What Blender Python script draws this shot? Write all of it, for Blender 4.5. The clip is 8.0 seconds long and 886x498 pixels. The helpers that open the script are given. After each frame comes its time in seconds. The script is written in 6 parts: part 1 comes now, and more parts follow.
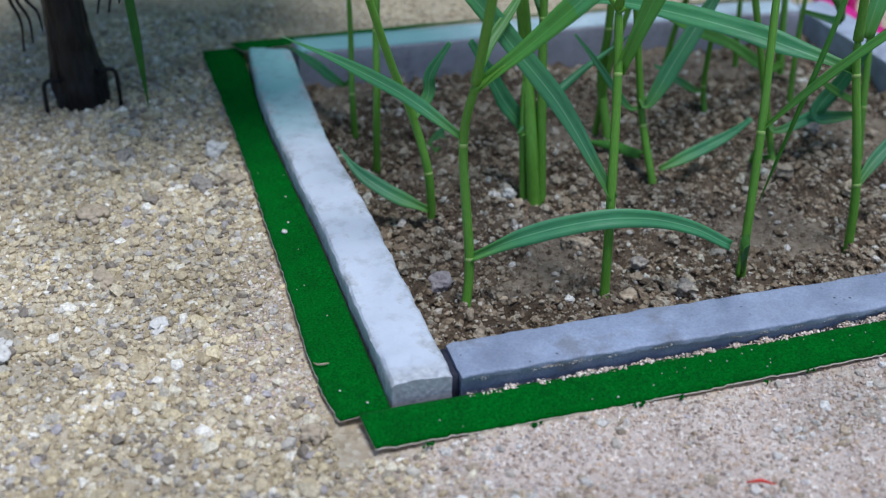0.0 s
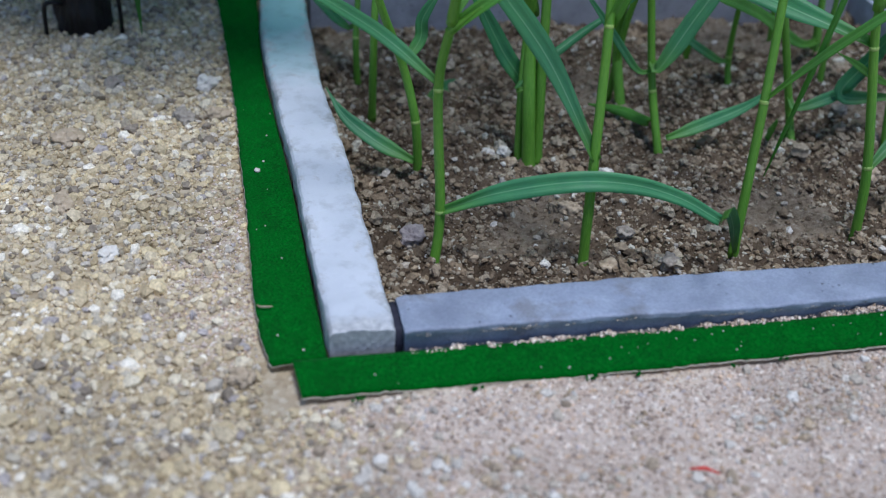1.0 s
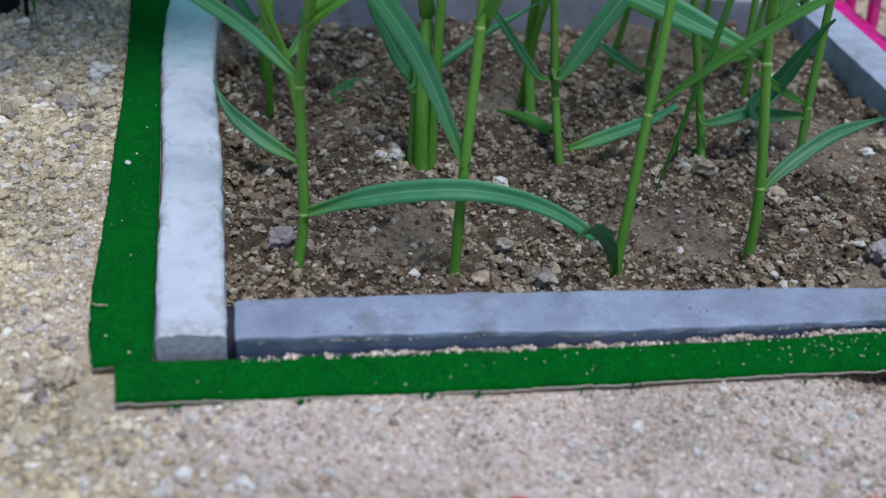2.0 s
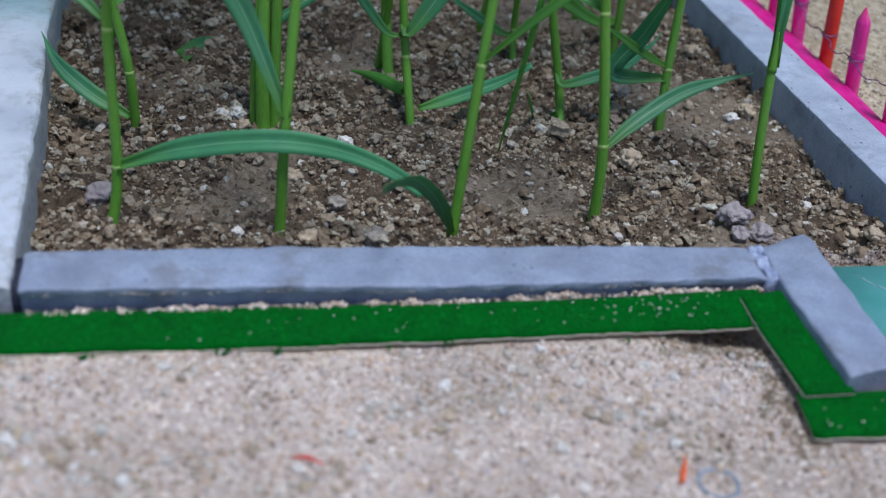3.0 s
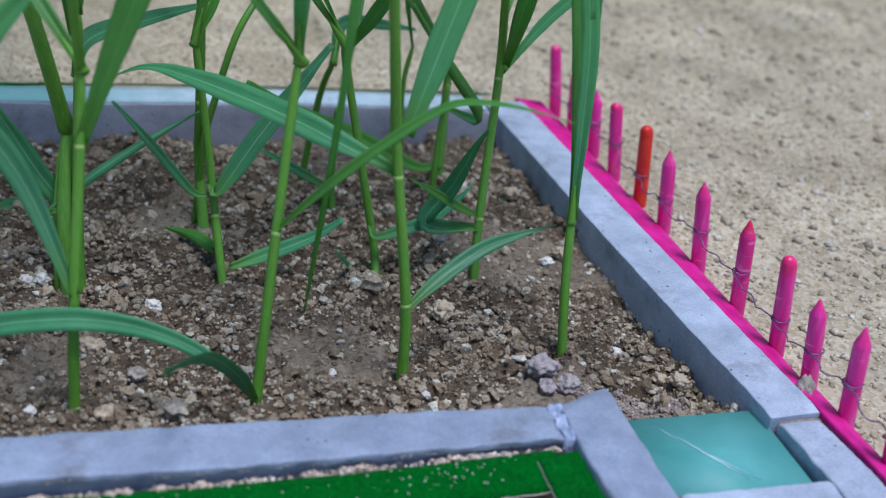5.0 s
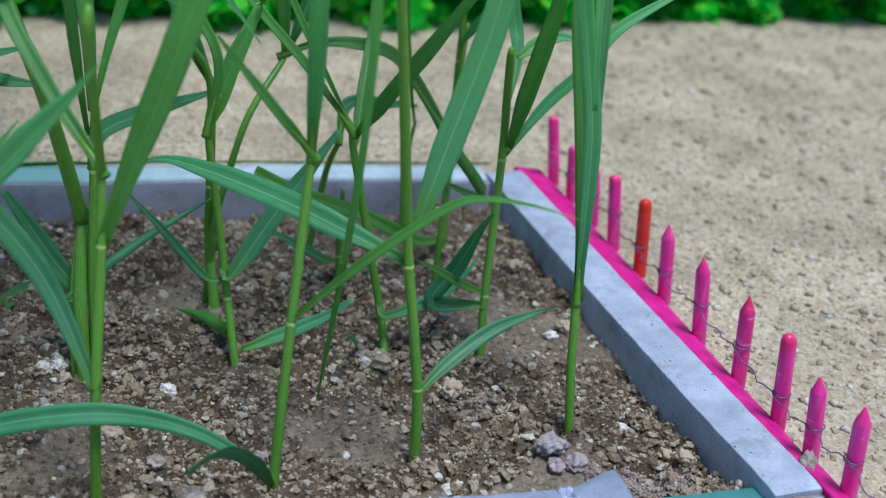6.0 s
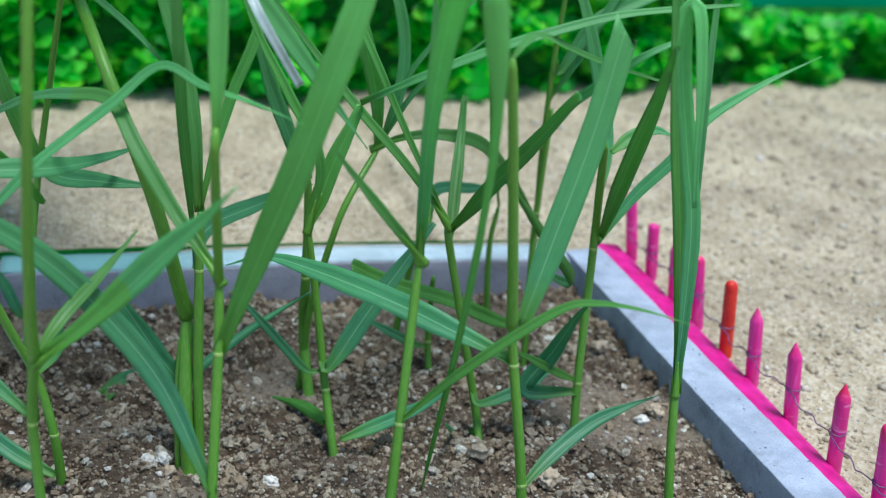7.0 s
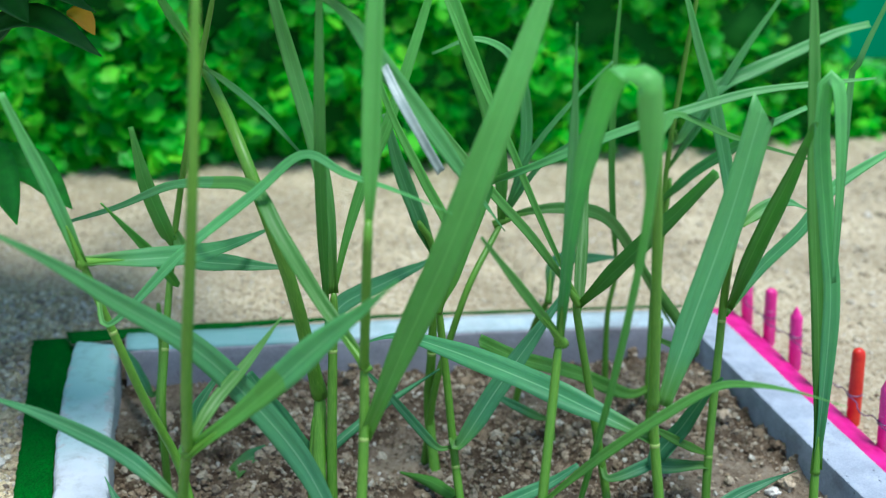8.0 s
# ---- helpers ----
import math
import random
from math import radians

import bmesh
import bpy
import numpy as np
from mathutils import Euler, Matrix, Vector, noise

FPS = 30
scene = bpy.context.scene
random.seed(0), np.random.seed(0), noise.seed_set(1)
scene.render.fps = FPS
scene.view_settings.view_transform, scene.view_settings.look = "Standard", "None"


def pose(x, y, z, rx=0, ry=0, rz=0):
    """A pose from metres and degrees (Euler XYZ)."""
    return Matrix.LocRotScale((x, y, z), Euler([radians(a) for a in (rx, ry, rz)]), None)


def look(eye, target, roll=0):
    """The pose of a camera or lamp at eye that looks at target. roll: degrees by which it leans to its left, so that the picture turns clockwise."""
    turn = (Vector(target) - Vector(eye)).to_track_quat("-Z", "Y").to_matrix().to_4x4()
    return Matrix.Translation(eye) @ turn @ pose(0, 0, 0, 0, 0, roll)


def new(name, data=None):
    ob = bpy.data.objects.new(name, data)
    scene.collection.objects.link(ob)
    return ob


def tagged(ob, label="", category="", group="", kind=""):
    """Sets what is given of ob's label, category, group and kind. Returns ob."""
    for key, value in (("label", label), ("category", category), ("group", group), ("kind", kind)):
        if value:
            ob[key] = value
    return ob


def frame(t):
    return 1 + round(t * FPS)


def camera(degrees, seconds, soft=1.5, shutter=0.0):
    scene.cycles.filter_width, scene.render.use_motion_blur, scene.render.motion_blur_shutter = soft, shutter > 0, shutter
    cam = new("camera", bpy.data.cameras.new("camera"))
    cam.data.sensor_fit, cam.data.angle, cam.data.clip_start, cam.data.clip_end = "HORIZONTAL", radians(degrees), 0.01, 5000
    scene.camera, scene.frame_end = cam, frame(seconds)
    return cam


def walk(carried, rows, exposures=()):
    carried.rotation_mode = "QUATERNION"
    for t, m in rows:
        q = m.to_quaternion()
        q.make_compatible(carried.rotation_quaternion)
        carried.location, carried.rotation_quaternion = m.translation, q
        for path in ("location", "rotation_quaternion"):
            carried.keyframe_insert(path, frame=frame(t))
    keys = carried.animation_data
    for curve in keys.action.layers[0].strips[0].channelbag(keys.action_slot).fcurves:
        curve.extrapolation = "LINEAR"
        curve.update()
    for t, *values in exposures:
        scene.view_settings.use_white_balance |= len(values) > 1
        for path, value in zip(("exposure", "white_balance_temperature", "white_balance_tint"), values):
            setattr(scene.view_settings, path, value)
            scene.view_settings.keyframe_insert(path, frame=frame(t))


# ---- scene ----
cam = camera(39.3, 8.0, 1.2)
PATH = [
    (0, -0.1044, -0.33116, 0.28619, 57.603, -0.478, -16.319),
    (0.5, -0.0807, -0.33244, 0.2692, 57.185, -1.514, -13.287),
    (1, -0.0571, -0.32583, 0.26527, 56.416, -2.368, -10.669),
    (1.2, -0.04459, -0.32331, 0.26613, 56.209, -2.53, -9.69),
    (2.3, 0.02199, -0.31637, 0.25151, 56.52, -4.517, -8.491),
    (2.5, 0.03217, -0.31554, 0.24559, 56.595, -4.839, -8.837),
    (3, 0.0556, -0.31597, 0.23698, 56.592, -5.378, -9.732),
    (3.5, 0.07448, -0.31182, 0.24117, 56.851, -5.829, -11.084),
    (4, 0.08539, -0.31132, 0.25145, 58.329, -6.026, -12.813),
    (4.5, 0.0913, -0.3075, 0.25882, 59.888, -6.094, -14.044),
    (4.7, 0.09254, -0.30865, 0.25732, 60.68, -6.023, -14.387),
    (5.8, 0.08105, -0.3082, 0.27769, 62.882, -5.653, -16.05),
    (6, 0.08082, -0.30769, 0.28299, 63.116, -5.314, -15.816),
    (6.5, 0.06786, -0.3033, 0.29517, 63.975, -4.804, -15.695),
    (7, 0.05548, -0.29769, 0.30476, 64.762, -3.964, -14.625),
    (7.5, 0.04389, -0.28957, 0.31242, 65.44, -2.765, -13.467),
    (8, 0.03079, -0.28815, 0.31593, 66.782, -1.713, -12.189),
]
walk(cam, [(t, pose(x, y, z, rx, ry, rz)) for t, x, y, z, rx, ry, rz in PATH],
     exposures=[(0.0, 0.12, 5600, 10), (1.2, 0.04, 5600, 11), (2.5, 0.07, 5650, 11), (4.5, 0.20, 5500, 13), (6.2, 0.39, 5545, 8), (8.0, 0.79, 5800, 2)])
cam.data.dof.use_dof = True
cam.data.dof.focus_distance = 0.50
cam.data.dof.aperture_fstop = 8.8

# ---- light ----
world = bpy.data.worlds.new("sky")
scene.world = world
world.use_nodes = True
wn = world.node_tree
wn.nodes.clear()
sky = wn.nodes.new("ShaderNodeTexSky")
sky.sky_type = "NISHITA"
sky.sun_disc = False
sky.sun_elevation = radians(77)
sky.sun_rotation = radians(151)
sky.air_density = 1.0
sky.dust_density = 1.0
sky.ozone_density = 1.0
bg = wn.nodes.new("ShaderNodeBackground")
bg.inputs["Strength"].default_value = 0.095
wo = wn.nodes.new("ShaderNodeOutputWorld")
wn.links.new(sky.outputs[0], bg.inputs[0])
wn.links.new(bg.outputs[0], wo.inputs[0])

sun_data = bpy.data.lights.new("sun", "SUN")
sun_data.energy = 2.6
sun_data.angle = radians(17)
sun_data.color = (1.0, 0.96, 0.9)
sun = new("sun", sun_data)
sun.matrix_world = look((0.12, -0.18, 0.97), (0, 0, 0))


# ---- materials ----
class Nodes:
    """A small builder for node materials."""

    def __init__(self, name, rough=0.8, spec=0.3):
        self.mat = bpy.data.materials.new(name)
        self.mat.use_nodes = True
        self.t = self.mat.node_tree
        self.p = self.t.nodes["Principled BSDF"]
        self.p.inputs["Roughness"].default_value = rough
        self.p.inputs["Specular IOR Level"].default_value = spec

    def n(self, kind, **values):
        node = self.t.nodes.new(kind)
        for key, value in values.items():
            node.inputs[key.replace("_", " ")].default_value = value
        return node

    def link(self, a, b):
        self.t.links.new(a, b)

    def coord(self, which="Object"):
        return self.n("ShaderNodeTexCoord").outputs[which]

    def noise(self, scale, detail=3.0, rough=0.55, vec=None):
        node = self.n("ShaderNodeTexNoise", Scale=scale, Detail=detail, Roughness=rough)
        self.link(vec if vec is not None else self.coord(), node.inputs["Vector"])
        return node.outputs["Fac"]

    def ramp(self, fac, stops, kind="LINEAR"):
        node = self.n("ShaderNodeValToRGB")
        node.color_ramp.interpolation = kind
        el = node.color_ramp.elements
        el[0].position, el[0].color = stops[0][0], (*stops[0][1], 1)
        el[1].position, el[1].color = stops[-1][0], (*stops[-1][1], 1)
        for at, col in stops[1:-1]:
            e = el.new(at)
            e.color = (*col, 1)
        self.link(fac, node.inputs[0])
        return node.outputs[0]

    def mix(self, fac, a, b, blend="MIX"):
        node = self.n("ShaderNodeMix")
        node.data_type, node.blend_type = "RGBA", blend
        for sock, v in ((node.inputs[0], fac), (node.inputs[6], a), (node.inputs[7], b)):
            if isinstance(v, (int, float)):
                sock.default_value = v
            elif isinstance(v, tuple):
                sock.default_value = (*v, 1)
            else:
                self.link(v, sock)
        return node.outputs[2]

    def math(self, op, a, b=0.0):
        node = self.n("ShaderNodeMath")
        node.operation = op
        for sock, v in ((node.inputs[0], a), (node.inputs[1], b)):
            if isinstance(v, (int, float)):
                sock.default_value = v
            else:
                self.link(v, sock)
        return node.outputs[0]

    def step(self, value, lo, hi):
        node = self.n("ShaderNodeMapRange")
        self.link(value, node.inputs[0])
        node.inputs[1].default_value, node.inputs[2].default_value = lo, hi
        return node.outputs[0]

    def bump(self, height, strength, dist):
        node = self.n("ShaderNodeBump", Strength=strength, Distance=dist)
        self.link(height, node.inputs["Height"])
        self.link(node.outputs[0], self.p.inputs["Normal"])

    def colour(self, c):
        if isinstance(c, tuple):
            self.p.inputs["Base Color"].default_value = (*c, 1)
        else:
            self.link(c, self.p.inputs["Base Color"])
        return self.mat


def grain_material(name, stops, tint_lo, tint_hi, rough=0.75, lumpy=0.3, patch=9):
    m = Nodes(name, rough, 0.35)
    rnd = m.n("ShaderNodeNewGeometry").outputs["Random Per Island"]
    c = m.ramp(rnd, stops, "CONSTANT")
    c = m.mix(1.0, c, m.ramp(m.noise(900, 3), [(0.3, (0.62, 0.61, 0.60)), (0.7, (1.15, 1.13, 1.10))]), "MULTIPLY")
    c = m.mix(1.0, c, m.ramp(m.noise(patch, 4), [(0.38, tint_lo), (0.62, tint_hi)]), "MULTIPLY")
    m.bump(m.noise(1500, 5, 0.7), lumpy, 0.0008)
    return m.colour(c)


SAND = [(0.0, (0.52, 0.44, 0.30)), (0.12, (0.62, 0.54, 0.40)), (0.25, (0.44, 0.36, 0.235)), (0.36, (0.70, 0.64, 0.51)), (0.46, (0.36, 0.315, 0.25)), (0.54, (0.58, 0.49, 0.34)),
        (0.64, (0.50, 0.46, 0.39)), (0.72, (0.66, 0.56, 0.37)), (0.81, (0.25, 0.215, 0.18)), (0.87, (0.55, 0.51, 0.46)), (0.93, (0.83, 0.79, 0.71)), (0.98, (0.40, 0.37, 0.38))]
FINE = [(0.0, (0.62, 0.52, 0.45)), (0.16, (0.72, 0.63, 0.56)), (0.34, (0.54, 0.44, 0.37)), (0.46, (0.79, 0.72, 0.66)), (0.60, (0.46, 0.37, 0.31)),
        (0.68, (0.66, 0.51, 0.38)), (0.78, (0.84, 0.79, 0.73)), (0.88, (0.34, 0.28, 0.25)), (0.94, (0.56, 0.52, 0.53))]
CLOD = [(0.0, (0.320, 0.254, 0.185)), (0.18, (0.404, 0.338, 0.260)), (0.36, (0.193, 0.148, 0.107)), (0.50, (0.461, 0.399, 0.318)),
        (0.66, (0.348, 0.274, 0.193)), (0.77, (0.508, 0.454, 0.372)), (0.90, (0.603, 0.564, 0.485)), (0.965, (0.753, 0.756, 0.704))]
PATCH = [(0.0, (0.46, 0.375, 0.33)), (0.3, (0.40, 0.32, 0.28)), (0.6, (0.52, 0.43, 0.385)), (0.85, (0.36, 0.29, 0.25))]
GRIT = [(0.0, (0.58, 0.52, 0.44)), (0.22, (0.44, 0.36, 0.27)), (0.42, (0.70, 0.66, 0.60)), (0.58, (0.50, 0.46, 0.41)), (0.74, (0.56, 0.45, 0.32)), (0.88, (0.80, 0.77, 0.72))]
DUST = [(0.0, (0.54, 0.46, 0.33)), (0.2, (0.62, 0.55, 0.42)), (0.4, (0.47, 0.40, 0.28)), (0.55, (0.68, 0.62, 0.50)), (0.7, (0.57, 0.48, 0.34)), (0.84, (0.42, 0.36, 0.28)), (0.93, (0.80, 0.76, 0.68))]
mat_gravel = grain_material("yellow_gravel", SAND, (0.94, 0.92, 0.86), (1.26, 1.25, 1.21), patch=14)
mat_far_gravel = grain_material("dusty_yellow_gravel", DUST, (0.68, 0.67, 0.64), (0.97, 0.97, 0.97), patch=22)
mat_fine = grain_material("pale_fine_sand", FINE, (0.80, 0.765, 0.72), (1.12, 1.10, 1.08), patch=26)
mat_heap = grain_material("pale_washed_sand", FINE, (1.12, 1.08, 1.02), (1.3, 1.27, 1.22), patch=60)
mat_patch = grain_material("pinkish_mortar_sand", PATCH, (0.9, 0.9, 0.9), (1.05, 1.05, 1.05), 0.9, 0.5)
mat_grit = grain_material("pale_soil_grit", GRIT, (0.9, 0.9, 0.9), (1.05, 1.05, 1.05), 0.85, 0.7)
mat_clod = grain_material("soil_crumbs", CLOD, (0.74, 0.71, 0.66), (1.14, 1.11, 1.04), 0.9, 1.0, patch=17)


def make_ground():
    m = Nodes("sandy_ground", 0.9, 0.2)
    v = m.n("ShaderNodeTexVoronoi", Scale=480)
    m.link(m.coord(), v.inputs["Vector"])
    cells = m.ramp(v.outputs["Color"], [(0.15, (0.44, 0.355, 0.24)), (0.4, (0.52, 0.43, 0.30)), (0.6, (0.59, 0.50, 0.365)), (0.85, (0.67, 0.59, 0.46))])
    big = m.ramp(m.noise(15, 5, 0.6), [(0.33, (0.58, 0.57, 0.54)), (0.5, (0.76, 0.75, 0.73)), (0.67, (0.95, 0.95, 0.93))])
    c = m.mix(1.0, cells, big, "MULTIPLY")
    sep = m.n("ShaderNodeSeparateXYZ")
    m.link(m.coord(), sep.inputs[0])
    uneven = m.math("MULTIPLY", m.math("SUBTRACT", m.noise(30, 3), 0.5), 0.06)
    front = m.math("MULTIPLY", m.step(m.math("ADD", sep.outputs["Y"], uneven), 0.0, -0.03), m.step(m.math("ADD", sep.outputs["X"], uneven), -0.06, 0.0))
    front = m.math("MULTIPLY", front, m.math("MULTIPLY", m.step(m.math("ADD", sep.outputs["Y"], uneven), -0.30, -0.22), m.step(m.math("ADD", sep.outputs["X"], uneven), 0.62, 0.48)))
    pink = m.ramp(v.outputs["Color"], [(0.15, (0.56, 0.46, 0.40)), (0.5, (0.64, 0.54, 0.48)), (0.85, (0.72, 0.64, 0.58))])
    c = m.mix(front, c, m.mix(1.0, pink, big, "MULTIPLY"))
    m.bump(v.outputs["Distance"], 0.6, 0.0012)
    return m.colour(c)


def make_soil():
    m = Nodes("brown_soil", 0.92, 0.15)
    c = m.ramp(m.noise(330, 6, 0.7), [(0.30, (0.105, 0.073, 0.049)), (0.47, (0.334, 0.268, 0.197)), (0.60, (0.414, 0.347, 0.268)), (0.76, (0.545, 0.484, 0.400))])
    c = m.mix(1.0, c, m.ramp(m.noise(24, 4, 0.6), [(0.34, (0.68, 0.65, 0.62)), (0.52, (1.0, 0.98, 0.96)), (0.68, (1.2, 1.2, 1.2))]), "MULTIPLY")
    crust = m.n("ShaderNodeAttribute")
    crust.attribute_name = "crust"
    # Loose soil is coloured darker for shade between crumbs; packed crust stays pale.
    gap_shade = m.math("SUBTRACT", 1.0, m.step(m.math("ADD", crust.outputs["Fac"], m.math("MULTIPLY", m.math("SUBTRACT", m.noise(90, 4, 0.65), 0.5), 1.4)), 0.1, 0.7))
    c = m.mix(gap_shade, c, m.mix(1.0, c, (0.50, 0.455, 0.42), "MULTIPLY"))
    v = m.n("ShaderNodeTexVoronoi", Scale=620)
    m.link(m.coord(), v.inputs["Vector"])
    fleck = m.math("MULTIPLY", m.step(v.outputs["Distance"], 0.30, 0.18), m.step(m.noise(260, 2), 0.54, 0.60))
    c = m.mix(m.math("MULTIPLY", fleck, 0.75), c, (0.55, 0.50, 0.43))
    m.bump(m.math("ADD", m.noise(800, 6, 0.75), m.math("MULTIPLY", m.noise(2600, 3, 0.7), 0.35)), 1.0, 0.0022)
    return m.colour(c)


def make_concrete(name, lo, hi, dirt, pits=0.5, rough=0.75):
    m = Nodes(name, rough, 0.35)
    c = m.ramp(m.noise(70, 5, 0.6), [(0.32, lo), (0.68, hi)])
    c = m.mix(m.ramp(m.noise(38, 5, 0.7), [(0.56, (0, 0, 0)), (0.67, (0.85, 0.85, 0.85))]), c, dirt)
    v = m.n("ShaderNodeTexVoronoi", Scale=330)
    m.link(m.coord(), v.inputs["Vector"])
    hole = m.step(v.outputs["Distance"], 0.10, 0.22)
    sparse = m.step(m.noise(120, 1), 0.63, 0.66)
    pit = m.math("MAXIMUM", hole, m.math("SUBTRACT", 1.0, sparse))
    c = m.mix(m.math("SUBTRACT", 1.0, pit), c, tuple(0.35 * k for k in lo))
    h = m.math("ADD", m.math("MULTIPLY", pit, pits), m.math("MULTIPLY", m.noise(700, 4), 0.35))
    m.bump(h, 0.7, 0.0012)
    c = m.mix(1.0, c, m.ramp(m.noise(900, 4, 0.7), [(0.3, (0.82, 0.82, 0.82)), (0.7, (1.12, 1.12, 1.12))]), "MULTIPLY")
    c = m.mix(1.0, c, m.ramp(m.noise(24, 4, 0.65), [(0.35, (0.84, 0.83, 0.82)), (0.65, (1.08, 1.08, 1.08))]), "MULTIPLY")
    return m.colour(c)


def make_white_paint():
    m = Nodes("worn_white_paint", 0.6, 0.35)
    co = m.coord()
    paint = m.ramp(m.noise(40, 4), [(0.3, (0.50, 0.535, 0.60)), (0.7, (0.58, 0.615, 0.68))])
    raw = m.ramp(m.noise(420, 4), [(0.3, (0.30, 0.31, 0.33)), (0.55, (0.46, 0.47, 0.49)), (0.75, (0.60, 0.61, 0.62))])
    sep = m.n("ShaderNodeSeparateXYZ")
    m.link(co, sep.inputs[0])
    side = m.math("ABSOLUTE", m.math("ADD", sep.outputs["X"], m.math("ADD", 0.0135, m.math("MULTIPLY", sep.outputs["Y"], 0.017))))
    rim = m.math("MULTIPLY", m.step(side, 0.0045, 0.0115), 0.17)
    patch = m.ramp(m.math("ADD", m.noise(80, 6, 0.7), rim), [(0.625, (0, 0, 0)), (0.70, (0.75, 0.75, 0.75))])
    ragged = m.math("ADD", sep.outputs["Y"], m.math("MULTIPLY", m.noise(180, 4), 0.014))
    end = m.step(ragged, 0.0190, 0.0130)
    low = m.step(m.math("ADD", sep.outputs["Z"], m.math("MULTIPLY", m.noise(150, 3), 0.006)), 0.0132, 0.0108)
    bare = m.math("MAXIMUM", m.math("MAXIMUM", patch, m.math("MULTIPLY", end, 0.9)), m.math("MULTIPLY", low, 0.75))
    teal = m.step(m.math("ADD", sep.outputs["Y"], m.math("MULTIPLY", m.noise(60, 4), 0.06)), 0.215, 0.285)
    paint = m.mix(m.math("MULTIPLY", teal, 0.85), paint, (0.27, 0.54, 0.53))
    smear = m.ramp(m.noise(130, 5, 0.65), [(0.50, (1.0, 1.0, 1.0)), (0.70, (0.80, 0.80, 0.79))])
    c = m.mix(1.0, m.mix(bare, paint, raw), smear, "MULTIPLY")
    m.bump(m.math("ADD", m.noise(600, 4), m.math("MULTIPLY", bare, -0.4)), 0.4, 0.0008)
    return m.colour(c)


def make_felt():
    m = Nodes("green_felt", 0.95, 0.1)
    c = m.ramp(m.noise(1000, 4, 0.75), [(0.32, (0.0, 0.05, 0.002)), (0.52, (0.001, 0.122, 0.004)), (0.72, (0.012, 0.25, 0.016))])
    c = m.mix(1.0, c, m.ramp(m.noise(120, 3), [(0.3, (0.8, 0.8, 0.8)), (0.7, (1.15, 1.1, 1.15))]), "MULTIPLY")
    m.p.inputs["Sheen Weight"].default_value = 0.08
    m.p.inputs["Sheen Tint"].default_value = (0.2, 0.8, 0.3, 1)
    m.bump(m.noise(2600, 3, 0.8), 0.9, 0.0008)
    return m.colour(c)


def plain(name, lo, hi, scale, rough=0.6, spec=0.4, bump=0.2, dist=0.0005):
    m = Nodes(name, rough, spec)
    c = m.ramp(m.noise(scale, 4), [(0.3, lo), (0.7, hi)])
    m.bump(m.noise(scale * 4, 3), bump, dist)
    return m.colour(c)


def make_blade(name, lo, mid, hi, rib, gloss, through_light, sky_amount):
    """A grass blade: parallel veins and a pale midrib along its length, a little light passing through."""
    m = Nodes(name, gloss, 0.45)
    m.p.inputs["Coat Weight"].default_value = 0.03
    m.p.inputs["Coat Roughness"].default_value = 0.4
    sep = m.n("ShaderNodeSeparateXYZ")
    m.link(m.coord("UV"), sep.inputs[0])
    u, v = sep.outputs["X"], sep.outputs["Y"]
    across = m.n("ShaderNodeCombineXYZ")
    m.link(m.math("MULTIPLY", u, 46.0), across.inputs[0])
    m.link(m.math("MULTIPLY", v, 9.0), across.inputs[1])
    rnd = m.n("ShaderNodeObjectInfo").outputs["Random"]
    m.link(m.math("MULTIPLY", rnd, 50.0), across.inputs[2])
    vein = m.noise(1.0, 3, 0.6, across.outputs[0])
    c = m.ramp(vein, [(0.3, tuple(0.8 * k for k in lo)), (0.5, mid), (0.7, tuple(1.12 * k for k in hi))])
    off = m.math("ABSOLUTE", m.math("SUBTRACT", u, 0.5))
    c = m.mix(m.math("MULTIPLY", m.step(off, 0.040, 0.014), 0.75), c, rib)
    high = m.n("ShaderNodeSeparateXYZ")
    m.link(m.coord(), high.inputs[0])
    # Skylight on the upper blades painted as a paler tone by height, plus mottling.
    sky_pale = m.math("ADD", m.math("MULTIPLY", m.step(high.outputs["Z"], 0.07, 0.21), sky_amount), m.math("MULTIPLY", m.noise(140, 4, 0.65), 0.30))
    c = m.mix(sky_pale, c, (0.225, 0.58, 0.175))
    c = m.mix(m.math("MULTIPLY", m.step(v, 0.22, 0.0), 0.85), c, (0.135, 0.31, 0.032))
    tone = m.math("ADD", 0.8, m.math("MULTIPLY", rnd, 0.4))
    comb = m.n("ShaderNodeCombineXYZ")
    for k in range(3):
        m.link(tone, comb.inputs[k])
    c = m.mix(1.0, c, comb.outputs[0], "MULTIPLY")
    m.bump(m.math("ADD", vein, m.math("MULTIPLY", m.step(off, 0.06, 0.015), 0.8)), 0.22, 0.0002)
    m.colour(c)
    out = m.t.nodes["Material Output"]
    tr = m.n("ShaderNodeBsdfTranslucent")
    m.link(m.mix(1.0, c, (1.5, 1.6, 0.6), "MULTIPLY"), tr.inputs["Color"])
    mx = m.n("ShaderNodeMixShader")
    mx.inputs[0].default_value = through_light
    m.link(m.p.outputs[0], mx.inputs[1])
    m.link(tr.outputs[0], mx.inputs[2])
    m.link(mx.outputs[0], out.inputs["Surface"])
    return m.mat


